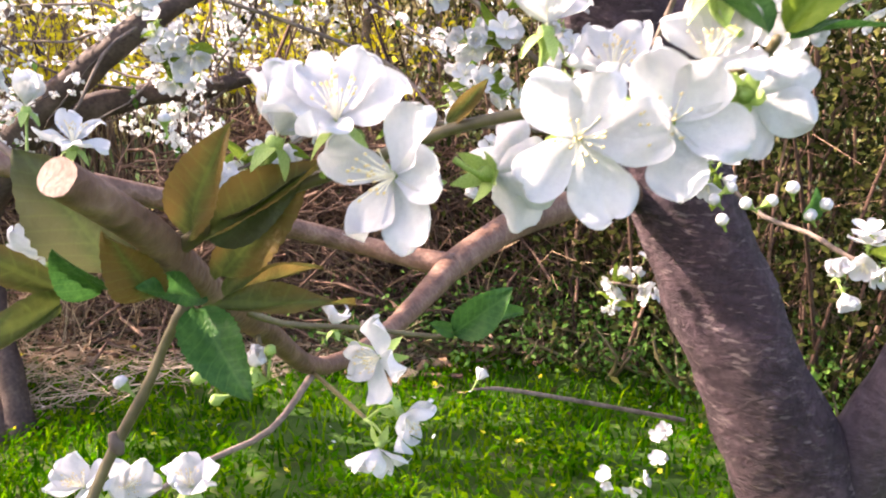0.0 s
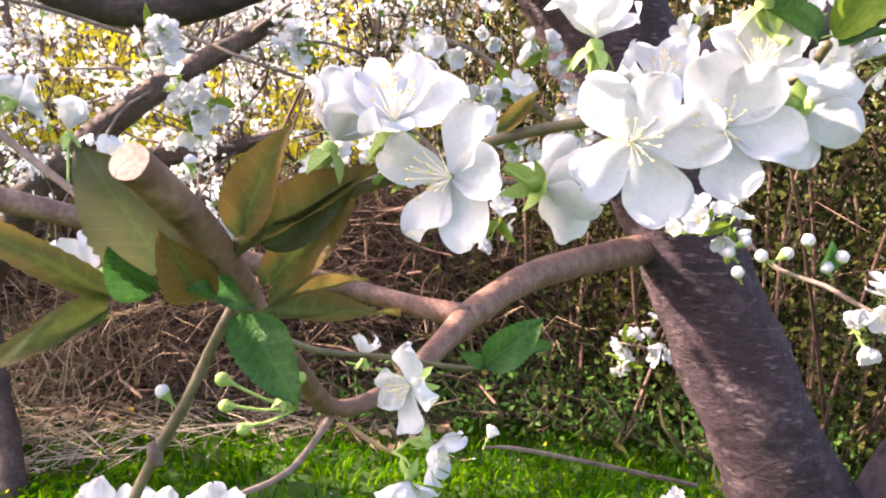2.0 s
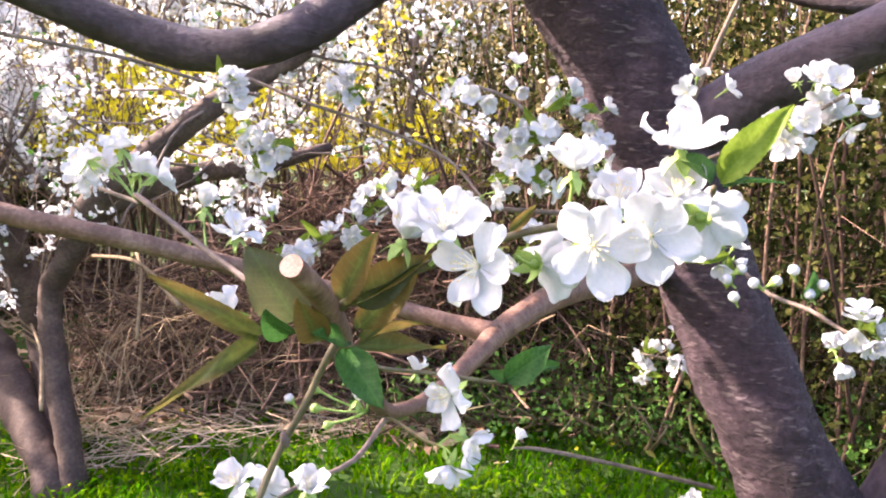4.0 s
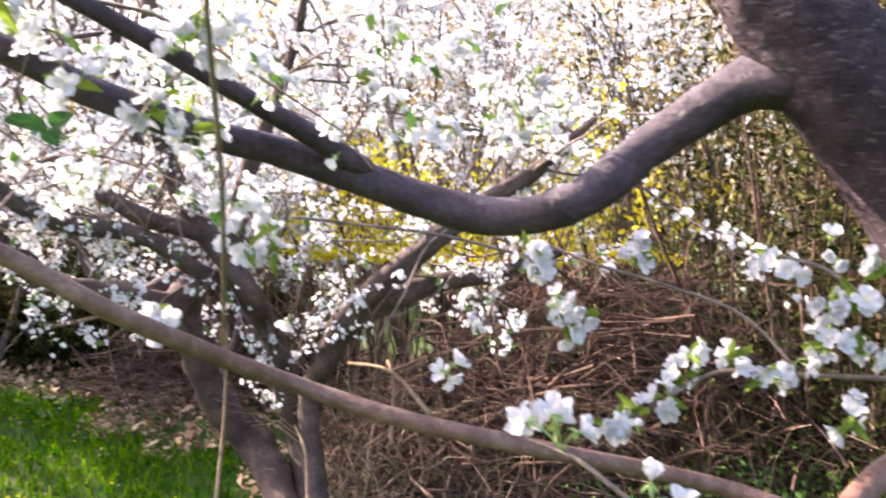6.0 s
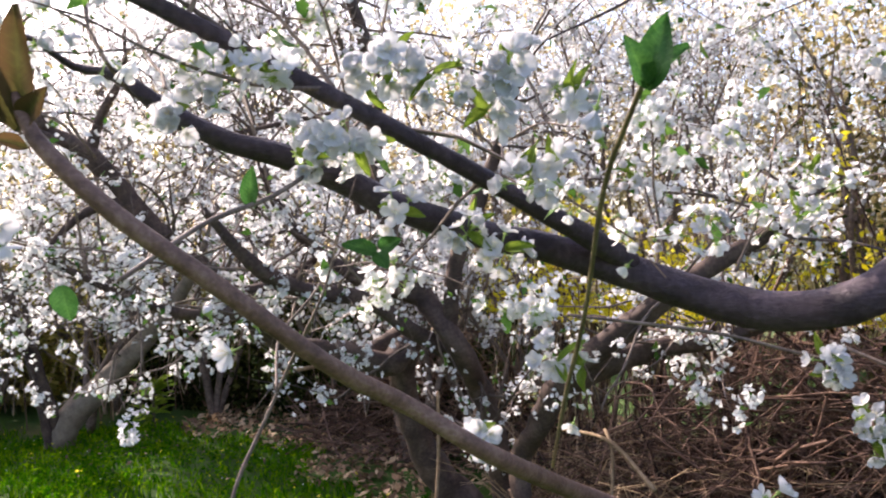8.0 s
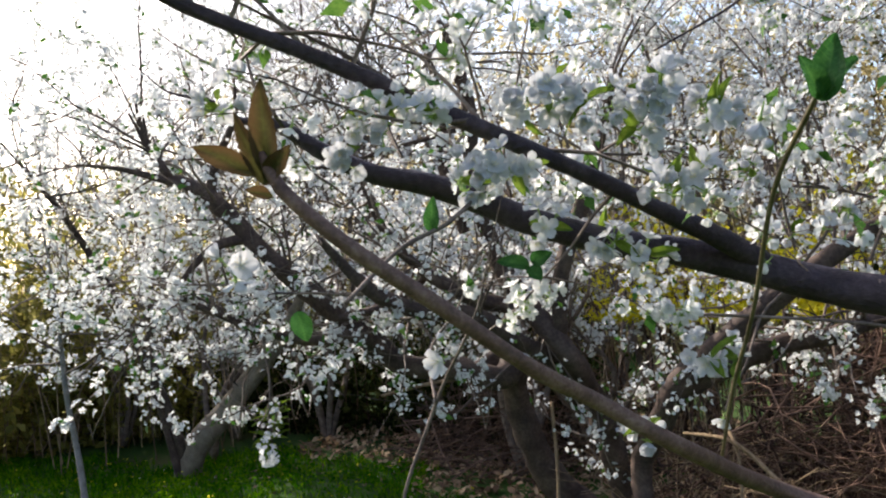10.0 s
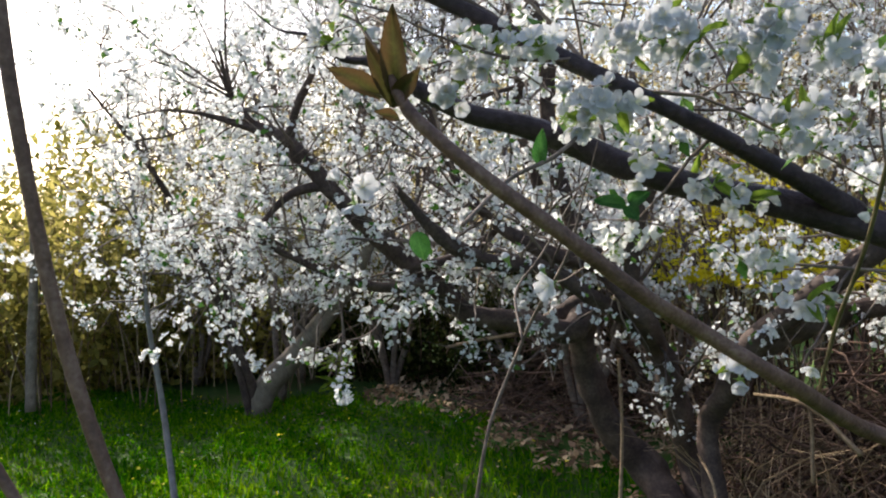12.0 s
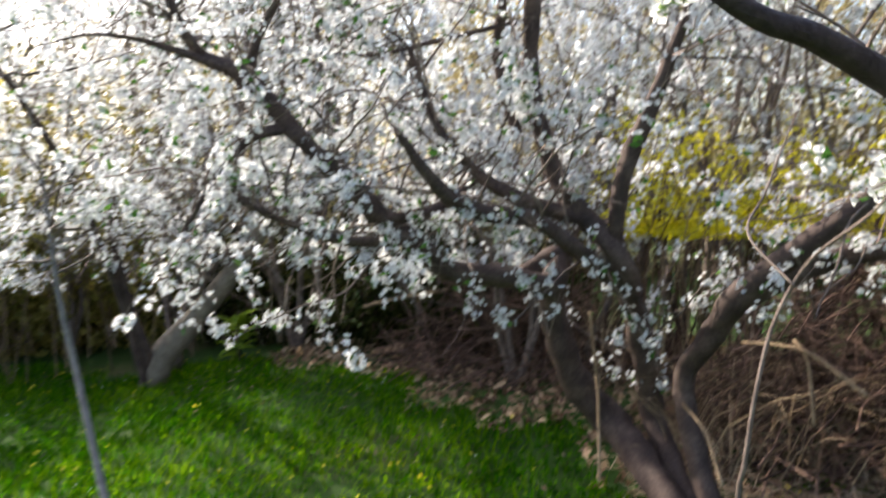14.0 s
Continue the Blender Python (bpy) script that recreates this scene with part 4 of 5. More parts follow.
# ---- dry stalks and the brush heap ----
def stalk_bed(name, label, places, h, r, mat, lean=0.25):
    """Dry upright stalks, some bent over."""
    s = Soup()
    for x, y in places:
        t = rng.uniform(*h)
        d = np.clip(rng.normal(0, lean, 2), -1.0, 1.0) * min(t, 0.8)
        p = np.array([[x, y, -0.02, r], [x + d[0] * 0.3, y + d[1] * 0.3, t * 0.5, r * 0.8], [x + d[0] * 0.8, y + d[1] * 0.8, t * 0.85, r * 0.6], [x + d[0] * 1.3, y + d[1] * 1.3, t * rng.uniform(0.8, 1.05), r * 0.3]])
        s.add(*tube_arrays(p, 3))
    return tagged(new(name, s.mesh(name, mat, False)), label, "dry stalks", kind="stuff")


yaws, ds = rng.uniform(-12, 34, 240), rng.uniform(3.5, 5.2, 240)
stalk_bed("tall_dry_stalks", "tall dry straw-coloured stalks behind the trees", [polar(a, b) for a, b in zip(yaws, ds)], (0.6, 1.9), 0.0035, DRY, 0.5)
yaws, ds = rng.uniform(-24, 14, 150), rng.uniform(2.75, 3.5, 150)
stalk_bed("bramble_stems", "arching dry bramble stems before the ivy", [polar(a, b) for a, b in zip(yaws, ds)], (0.4, 1.3), 0.0025, BRUSH, 0.9)
yaws, ds = rng.uniform(-30, 32, 1000), rng.uniform(2.8, 3.7, 1000)
stalk_bed("short_dry_stalks", "short dry brown stalks along the grass edge", [polar(a, b) for a, b in zip(yaws, ds)], (0.1, 0.5), 0.0028, DRY, 0.9)
yaws, ds = rng.uniform(50, 85, 130), rng.uniform(6.0, 8.0, 130)
stalk_bed("far_dry_stalks", "dry stalks in front of the far hedge", [polar(a, b) for a, b in zip(yaws, ds)], (0.4, 1.6), 0.006, DRY)


def bent_twig(k):
    """A dead twig 1 long along x, crooked, with a short side fork."""
    r = np.random.default_rng(500 + k)
    p = np.zeros((5, 4))
    p[:, 0] = np.linspace(-0.5, 0.5, 5)
    p[:, 1:3] = np.cumsum(r.normal(0, 0.045, (5, 2)), 0)
    p[:, 3] = np.linspace(0.009, 0.003, 5) * r.uniform(0.7, 1.4)
    s = Soup()
    s.add(*tube_arrays(p, 4))
    for _ in range(2):
        i = r.integers(1, 4)
        d = np.array([r.uniform(0.1, 0.3), *r.normal(0, 0.12, 2)])
        s.add(*tube_arrays(np.array([[*p[i, :3], p[i, 3] * 0.7], [*(p[i, :3] + d), 0.002]]), 3))
    return np.concatenate(s.v), np.concatenate(s.f), np.concatenate(s.m)


BENT = [bent_twig(k) for k in range(8)]


def brush_heap(cx, cy, rx, ry, h, n, single):
    """A heap of prunings: the foremost twigs are parts, the rest are joined."""
    heap = thing("brush_heap", (cx, cy, 0.0), "tangled heap of dead reddish-brown twigs and prunings", "brush heap")
    a, q = rng.uniform(0, 6.28, n), rng.uniform(0, 1, n) ** 0.6
    c = np.stack([cx + rx * q * np.cos(a), cy + ry * q * np.sin(a), np.maximum(0.03, h * (1 - q * q) * rng.uniform(0.2, 1.08, n))], -1)
    c[:, 2] += rise(c[:, 0], c[:, 1]) * np.exp(-4 * c[:, 2])
    way = rng.normal(0, 1, (n, 3)) * [1.0, 0.7, 0.6]
    way /= np.linalg.norm(way, axis=1)[:, None]
    size = rng.uniform(0.25, 0.75, n)
    way[:, 2] = np.clip(way[:, 2], -(c[:, 2] - 0.01) / (size * 0.5), (c[:, 2] + 0.1) / (size * 0.5))
    m = random_poses(c, way, size)[:, :, [2, 0, 1, 3]]
    pick = rng.integers(0, len(BENT), n)
    own = np.argsort(c[:, 1] - 0.6 * c[:, 2])[:single]
    shared = [mesh("twig", v, f, BRUSH) for v, f, _ in BENT]
    for k in own:
        part("twig", shared[pick[k]], heap, at=Matrix([*m[k].tolist(), [0, 0, 0, 1]]))
    rest = np.ones(n, bool)
    rest[own] = False
    s = Soup()
    for k, shape in enumerate(BENT):
        s.stamp(shape, m[rest & (pick == k)])
    part("twig_tangle", s.mesh("twig_tangle", BRUSH), heap, kind="stuff")


brush_heap(-0.45, 3.15, 1.3, 0.5, 0.8, 1500, 300)
brush_heap(-2.75, 3.75, 0.9, 0.5, 0.6, 700, 150)


def straw():
    """Dry stalks lying where they fell, most of them flat on the ground."""
    s = Soup()
    for _ in range(900):
        x, y = polar(rng.uniform(0, 34), rng.uniform(2.6, 3.3))
        a, ln = rng.normal(0.2, 1.1), rng.uniform(0.08, 0.4)
        z = float(rise(x, y)) + 0.012 + 0.07 * rng.uniform(0, 1) ** 2
        d = np.array([math.cos(a), math.sin(a), rng.normal(0, 0.22)]) * ln * 0.5
        bow = rng.normal(0, 0.03, 3)
        r = rng.uniform(0.0012, 0.0026)
        p = np.array([[*(np.array([x, y, z]) - d), r], [x + bow[0], y + bow[1], z + abs(bow[2]) * 0.5, r], [*(np.array([x, y, z]) + d), r * 0.5]])
        p[:, 2] = np.maximum(p[:, 2], rise(p[:, 0], p[:, 1]) + 0.004)
        s.add(*tube_arrays(p, 3))
    tagged(new("straw_litter", s.mesh("straw_litter", STRAW)), "pale dry straw lying flat before the brush", "straw", kind="stuff")


straw()


# ---- flowers, buds and leaves of the near tree ----
NEAR_PETALS = []
for k in range(7):
    v, f = petal_arrays(12, 10, 0.3 + 0.07 * k, 0.05, k * 1.7)
    NEAR_PETALS.append(mesh("petal", v, f, PETAL))


def stamen_mesh(seed, n=22):
    r = np.random.default_rng(seed)
    s = Soup()
    for k in range(n):
        a, tilt, ln = r.uniform(0, 6.28), r.uniform(0.05, 0.7), r.uniform(0.2, 0.33)
        d = np.array([math.cos(a) * math.sin(tilt), math.sin(a) * math.sin(tilt), math.cos(tilt)])
        line = np.array([[0, 0, 0, 0.0045], [*(d * ln * 0.6 + [0, 0, 0.015]), 0.004], [*(d * ln), 0.003]])
        s.add(*tube_arrays(line, 4), 0)
        e = d * ln
        tip = np.array([[*e, 0.003], [*(e + d * 0.008), 0.011], [*(e + d * 0.022), 0.010], [*(e + d * 0.03), 0.002]])
        s.add(*tube_arrays(tip, 5), 1)
    return s.mesh("stamen_brush", [STAMEN, ANTHER])


STAMENS = [stamen_mesh(k) for k in range(3)]


def near_flower(at, axis, size, foot, spin=0.0, open_by=0.3, seed=0, tree=tree_a, petals=None):
    """A close flower: calyx with its stalk down to foot, five petals and a brush of stamens.
    petals: for each one its angle round the axis from the top, its tilt, both in degrees, and its length."""
    r = np.random.default_rng(seed + 100)
    z = Vector(axis).normalized()
    y = Vector((0, 0.3, 1)) - z * z.dot(Vector((0, 0.3, 1)))
    y.normalize()
    turn = Matrix((y.cross(z), y, z)).transposed()
    size *= 0.92
    m = Matrix.Translation(at) @ turn.to_4x4() @ Matrix.Scale(size, 4)
    low = m.inverted() @ Vector(foot)
    s = Soup()
    line = smooth_line([(0, 0, 0.0, 0.05), (0, 0, -0.05, 0.075), (0, 0, -0.14, 0.06), (0, 0, -0.2, 0.026), (low.x * 0.4, low.y * 0.4, -0.2 + (low.z + 0.2) * 0.55, 0.022), (low.x, low.y, low.z, 0.028)], 0.04)
    s.add(*tube_arrays(line, 8))
    for k in range(5):
        v, f = leaf_arrays(4, 2, 0.55, 0.1, 0.5)
        v = turned(v * 0.29 * np.array([0.85, 1, 1]), k * 1.2566 + 0.63, -0.35)
        s.add(v - [0, 0, 0.06], f)
    fl = part("flower", s.mesh("flower", SEPAL), tree, at=m)
    if petals is None:
        petals = [(k * 72 + math.degrees(spin) + r.uniform(-7, 7), math.degrees(open_by) + r.uniform(-14, 17), r.uniform(0.94, 1.08)) for k in range(5)]
    for k, (angle, tilt, length) in enumerate(petals):
        q = Matrix.Translation((0, 0, 0.004 * (k % 3))) @ Matrix.Rotation(radians(angle), 4, "Z") @ Matrix.Rotation(radians(tilt), 4, "X") @ Matrix.Rotation(r.uniform(-0.2, 0.2), 4, "Y") @ Matrix.Diagonal((r.uniform(0.93, 1.08) * length ** 0.5, length, 1.0, 1.0))
        part("petal", NEAR_PETALS[r.integers(0, 7)], fl, at=q)
    part("stamen_brush", STAMENS[seed % 3], fl)
    return fl


def leaf(base, tip, width, side, mat, tree=tree_a, fold=0.25, bend=0.15, label=""):
    """A leaf from base to tip; side: the way that its upper face looks."""
    base, tip = Vector(base), Vector(tip)
    y = (tip - base).normalized()
    z = (Vector(side) - y * y.dot(Vector(side))).normalized()
    x = y.cross(z)
    ln = (tip - base).length
    v, f = leaf_arrays(26, 8, width / ln, fold, bend, 0.035, ln * 900)
    ob = part("leaf", mesh("leaf", v, f, mat), tree, label, at=Matrix((x, y, z)).transposed().to_4x4())
    ob.matrix_basis = Matrix.Translation(base) @ Matrix((x, y, z)).transposed().to_4x4() @ Matrix.Scale(ln, 4)
    return ob


def twig(pts, mat=TWIG, tree=tree_a, sides=8):
    return limb("twig", pts, mat, tree, sides, 0.06, 0.01)


SPARE = []


def spray(at, n, spread, size, tree=tree_a, toward=(0, -0.5, 0.3)):
    """A tight bunch of open flowers round a spur, with a few young leaves."""
    for _ in range(int(n * 1.7 + 0.5) if n > 1 else 1):
        o = rng.normal(0, 1, 3)
        o /= np.linalg.norm(o)
        axis = o + np.array(toward)
        p = Vector(at) + Vector(o) * spread * rng.uniform(0.5, 1.25)
        m = Matrix.Translation(p) @ facing(axis, rng.uniform(0, 6)).to_4x4() @ Matrix.Scale(size * rng.uniform(0.95, 1.2), 4)
        SPARE.append((rng.integers(0, 4), m))
    if n > 2:
        for _ in range(2):
            o = rng.normal(0, 1, 3) + [0, 0, 0.6]
            o /= np.linalg.norm(o)
            leaf(Vector(at), Vector(at) + Vector(o) * size * rng.uniform(0.9, 1.5), size * 0.4, (rng.normal(0, 0.4), -1, 0.3), YOUNG, fold=0.4)


def finish_sprays(tree=tree_a):
    """The first 300 are parts of their own, the rest are joined."""
    for k, m in SPARE[:300]:
        part("flower", MID_MESH[k], tree, at=m)
    s = Soup()
    for k in range(4):
        poses = np.array([[list(row) for row in m][:3] for j, m in SPARE[300:] if j == k])
        if len(poses):
            s.stamp(MID[k], poses)
    if s.n:
        part("spur_blossom", s.mesh("spur_blossom", FLOWER_MATS), tree, kind="stuff")


def bud(at, axis, size, tree=tree_a):
    part("bud", BUD_MESH, tree, at=Matrix.Translation(at) @ facing(axis).to_4x4() @ Matrix.Scale(size, 4))


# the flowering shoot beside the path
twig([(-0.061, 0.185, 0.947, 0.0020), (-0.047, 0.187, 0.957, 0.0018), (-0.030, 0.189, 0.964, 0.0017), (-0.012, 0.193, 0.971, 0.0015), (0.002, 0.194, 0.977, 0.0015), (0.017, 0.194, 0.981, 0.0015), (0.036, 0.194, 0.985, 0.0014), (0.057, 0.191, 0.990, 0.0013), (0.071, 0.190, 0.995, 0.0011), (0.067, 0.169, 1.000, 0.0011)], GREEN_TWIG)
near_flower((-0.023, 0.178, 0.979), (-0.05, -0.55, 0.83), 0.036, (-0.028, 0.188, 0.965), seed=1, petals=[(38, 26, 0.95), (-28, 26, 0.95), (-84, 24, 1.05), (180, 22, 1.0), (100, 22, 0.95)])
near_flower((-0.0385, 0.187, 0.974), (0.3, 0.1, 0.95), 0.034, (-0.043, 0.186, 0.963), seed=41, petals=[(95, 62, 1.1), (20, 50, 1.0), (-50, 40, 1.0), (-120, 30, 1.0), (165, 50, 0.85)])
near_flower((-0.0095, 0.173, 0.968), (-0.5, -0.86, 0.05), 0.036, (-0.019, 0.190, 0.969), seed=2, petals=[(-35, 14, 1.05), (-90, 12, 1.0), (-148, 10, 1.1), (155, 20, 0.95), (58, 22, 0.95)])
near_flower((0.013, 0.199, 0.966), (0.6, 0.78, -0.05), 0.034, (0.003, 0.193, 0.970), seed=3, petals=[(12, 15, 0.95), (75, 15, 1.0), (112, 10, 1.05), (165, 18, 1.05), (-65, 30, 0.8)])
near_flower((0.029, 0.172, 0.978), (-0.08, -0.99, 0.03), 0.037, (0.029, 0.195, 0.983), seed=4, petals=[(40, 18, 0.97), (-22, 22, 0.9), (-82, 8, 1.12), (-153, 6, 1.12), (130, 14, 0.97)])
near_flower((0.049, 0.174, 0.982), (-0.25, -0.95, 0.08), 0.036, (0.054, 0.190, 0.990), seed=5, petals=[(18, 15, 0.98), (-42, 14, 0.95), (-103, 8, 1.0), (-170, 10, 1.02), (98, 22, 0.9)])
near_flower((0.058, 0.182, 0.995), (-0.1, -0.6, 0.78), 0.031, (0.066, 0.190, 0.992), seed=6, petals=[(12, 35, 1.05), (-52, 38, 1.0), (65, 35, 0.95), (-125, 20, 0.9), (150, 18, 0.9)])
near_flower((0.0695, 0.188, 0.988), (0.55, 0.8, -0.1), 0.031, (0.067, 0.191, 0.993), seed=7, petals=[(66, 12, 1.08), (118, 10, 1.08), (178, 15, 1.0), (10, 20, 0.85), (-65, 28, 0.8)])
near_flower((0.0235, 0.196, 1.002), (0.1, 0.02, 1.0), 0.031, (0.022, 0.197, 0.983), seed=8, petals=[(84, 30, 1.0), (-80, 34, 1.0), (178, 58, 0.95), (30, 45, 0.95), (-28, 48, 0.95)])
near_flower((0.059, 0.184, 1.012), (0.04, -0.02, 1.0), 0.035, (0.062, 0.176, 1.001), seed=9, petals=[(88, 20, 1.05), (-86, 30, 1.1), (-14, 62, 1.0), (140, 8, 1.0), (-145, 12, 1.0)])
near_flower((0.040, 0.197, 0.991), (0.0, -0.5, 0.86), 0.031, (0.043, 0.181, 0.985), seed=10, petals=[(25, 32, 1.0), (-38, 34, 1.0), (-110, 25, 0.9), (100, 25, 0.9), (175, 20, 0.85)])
near_flower((-0.150, 0.282, 0.971), (0.05, 0.0, 1.0), 0.026, (-0.145, 0.271, 0.953), 0.0, 1.0, 11)
near_flower((-0.132, 0.278, 0.959), (0.1, -0.15, 1.0), 0.028, (-0.129, 0.267, 0.952), 0.5, 0.3, 12)
near_flower((-0.119, 0.233, 0.930), (-0.65, 0.4, 0.4), 0.028, (-0.099, 0.218, 0.927), 0.0, 0.7, 13)
near_flower((-0.021, 0.276, 0.885), (-0.55, -0.83, 0.0), 0.034, (-0.035, 0.285, 0.888), seed=14, petals=[(-14, 12, 1.08), (-98, 14, 0.95), (-172, 12, 1.08), (125, 28, 0.8), (52, 28, 0.8)])
near_flower((-0.012, 0.276, 0.862), (0.6, -0.3, -0.3), 0.03, (-0.026, 0.283, 0.856), 0.3, 0.5, 15)
near_flower((-0.020, 0.270, 0.851), (-0.1, -0.6, -0.6), 0.028, (-0.027, 0.283, 0.856), 0.8, 0.4, 16)
near_flower((-0.041, 0.295, 0.889), (0.0, 0.3, 0.9), 0.02, (-0.048, 0.294, 0.887), 0.8, 0.8, 17)
near_flower((-0.117, 0.240, 0.847), (-0.3, -0.5, 0.7), 0.028, (-0.107, 0.231, 0.845), 0.2, 0.5, 18)
near_flower((-0.109, 0.252, 0.840), (0.5, -0.4, 0.5), 0.026, (-0.109, 0.239, 0.840), 0.6, 0.6, 19)
near_flower((-0.088, 0.259, 0.837), (0.1, -0.3, 0.9), 0.028, (-0.090, 0.244, 0.834), 0.1, 0.8, 20)
for k, (px, ax) in enumerate((((-0.230, 0.318, 0.989), (-0.7, -0.5, 0.3)), ((-0.210, 0.317, 0.997), (0.0, -0.4, 0.9)), ((-0.197, 0.332, 0.981), (0.6, 0.4, 0.2)), ((-0.214, 0.347, 0.982), (0.2, 0.6, 0.6)), ((-0.225, 0.331, 0.986), (-0.2, -0.7, 0.4)))):
    near_flower(px, ax, 0.027, (-0.207, 0.326, 0.969), 0.3 * k, 0.4, 30 + k)
twig([(-0.104, 0.241, 0.937, 0.0015), (-0.143, 0.267, 0.952, 0.0015), (-0.186, 0.287, 0.974, 0.0016), (-0.205, 0.327, 0.967, 0.0014), (-0.229, 0.327, 0.974, 0.0011)], TWIG)
twig([(-0.064, 0.196, 0.930, 0.0017), (-0.070, 0.195, 0.918, 0.0014), (-0.075, 0.192, 0.905, 0.0015), (-0.082, 0.189, 0.891, 0.0015), (-0.087, 0.185, 0.878, 0.0014), (-0.091, 0.178, 0.863, 0.0012)], GREEN_TWIG)
twig([(-0.070, 0.263, 0.906, 0.0016), (-0.057, 0.274, 0.897, 0.0013), (-0.029, 0.287, 0.892, 0.0011), (-0.001, 0.298, 0.886, 0.0011), (0.006, 0.298, 0.888, 0.0009)], GREEN_TWIG)
twig([(-0.068, 0.407, 0.824, 0.0022), (-0.085, 0.372, 0.804, 0.0018), (-0.108, 0.341, 0.802, 0.0013), (-0.125, 0.309, 0.801, 0.001)], TWIG)
twig([(-0.068, 0.397, 0.826, 0.0013), (-0.038, 0.330, 0.839, 0.0011), (-0.025, 0.283, 0.855, 0.0007)], GREEN_TWIG)
bud((-0.080, 0.193, 0.906), (-0.5, -0.2, 0.7), 0.0062)
GREEN_BUD_MESH = mesh("bud", *bud_shape()[:2], [SEPAL, STAMEN, SEPAL, ANTHER], bud_shape()[2])
umbel = (-0.064, 0.280, 0.872)
for p, size in (((-0.087, 0.271, 0.884), 0.0085), ((-0.087, 0.276, 0.873), 0.008), ((-0.081, 0.277, 0.865), 0.0075), ((-0.062, 0.275, 0.884), 0.0075)):
    twig([(*umbel, 0.0007), (*((np.array(umbel) + np.array(p)) / 2 + [0, 0, -0.001]), 0.0006), (*p, 0.0006)], SEPAL, sides=5)
    part("bud", GREEN_BUD_MESH, tree_a, "pale green closed bud", at=Matrix.Translation(p) @ facing(np.array(p) - np.array(umbel)).to_4x4() @ Matrix.Scale(size, 4))
twig([(-0.0735, 0.300, 0.886, 0.0012), (-0.069, 0.290, 0.878, 0.001), (*umbel, 0.0009)], GREEN_TWIG)
near_flower((-0.068, 0.277, 0.878), (0.3, -0.3, 0.9), 0.02, umbel, 0.4, 1.0, 52)
# swollen nodes on the shoots
for p, r in (((-0.0815, 0.189, 0.892), 0.0021), ((-0.028, 0.287, 0.892), 0.0016)):
    limb("node", [(p[0] - 0.001, p[1], p[2] + 0.003, r * 0.5), (p[0], p[1], p[2], r), (p[0] + 0.001, p[1], p[2] - 0.003, r * 0.5)], TWIG, tree_a, 8, 0.3, 0.001)

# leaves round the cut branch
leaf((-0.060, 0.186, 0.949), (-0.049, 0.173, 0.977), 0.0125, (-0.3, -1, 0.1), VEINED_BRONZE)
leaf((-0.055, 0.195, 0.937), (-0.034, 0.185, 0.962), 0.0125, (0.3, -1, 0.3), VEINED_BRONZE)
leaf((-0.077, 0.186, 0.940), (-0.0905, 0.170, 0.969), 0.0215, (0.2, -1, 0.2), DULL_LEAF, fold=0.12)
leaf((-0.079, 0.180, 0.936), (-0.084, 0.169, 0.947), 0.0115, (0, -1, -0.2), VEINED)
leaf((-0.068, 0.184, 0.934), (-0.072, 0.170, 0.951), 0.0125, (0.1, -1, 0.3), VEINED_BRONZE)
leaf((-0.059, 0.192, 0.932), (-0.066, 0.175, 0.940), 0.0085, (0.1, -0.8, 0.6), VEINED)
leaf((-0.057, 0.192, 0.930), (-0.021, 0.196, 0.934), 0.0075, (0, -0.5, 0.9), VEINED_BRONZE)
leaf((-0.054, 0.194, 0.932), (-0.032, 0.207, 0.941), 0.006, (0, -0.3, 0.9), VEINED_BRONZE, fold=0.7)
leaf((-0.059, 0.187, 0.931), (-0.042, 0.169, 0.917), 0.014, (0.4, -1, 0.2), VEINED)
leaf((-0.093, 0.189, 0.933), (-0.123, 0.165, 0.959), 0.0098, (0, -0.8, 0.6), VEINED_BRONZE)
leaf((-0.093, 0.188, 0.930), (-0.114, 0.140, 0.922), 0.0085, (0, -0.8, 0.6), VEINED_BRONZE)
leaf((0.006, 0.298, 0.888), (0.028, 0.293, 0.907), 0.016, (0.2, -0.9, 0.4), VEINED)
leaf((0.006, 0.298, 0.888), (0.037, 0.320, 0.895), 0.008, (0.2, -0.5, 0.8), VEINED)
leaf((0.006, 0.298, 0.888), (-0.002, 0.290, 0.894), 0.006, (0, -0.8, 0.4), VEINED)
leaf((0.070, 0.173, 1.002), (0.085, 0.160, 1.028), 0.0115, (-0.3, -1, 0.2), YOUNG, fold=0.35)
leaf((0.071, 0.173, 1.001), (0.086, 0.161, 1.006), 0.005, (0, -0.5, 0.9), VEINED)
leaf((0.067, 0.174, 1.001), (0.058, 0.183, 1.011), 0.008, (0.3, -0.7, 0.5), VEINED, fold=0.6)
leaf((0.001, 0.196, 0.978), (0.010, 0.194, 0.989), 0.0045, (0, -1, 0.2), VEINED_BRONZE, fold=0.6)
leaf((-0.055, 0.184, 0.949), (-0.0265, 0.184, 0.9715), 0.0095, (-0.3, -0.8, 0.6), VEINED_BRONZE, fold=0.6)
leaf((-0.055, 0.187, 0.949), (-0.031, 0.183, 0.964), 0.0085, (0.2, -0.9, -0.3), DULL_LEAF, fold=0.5)

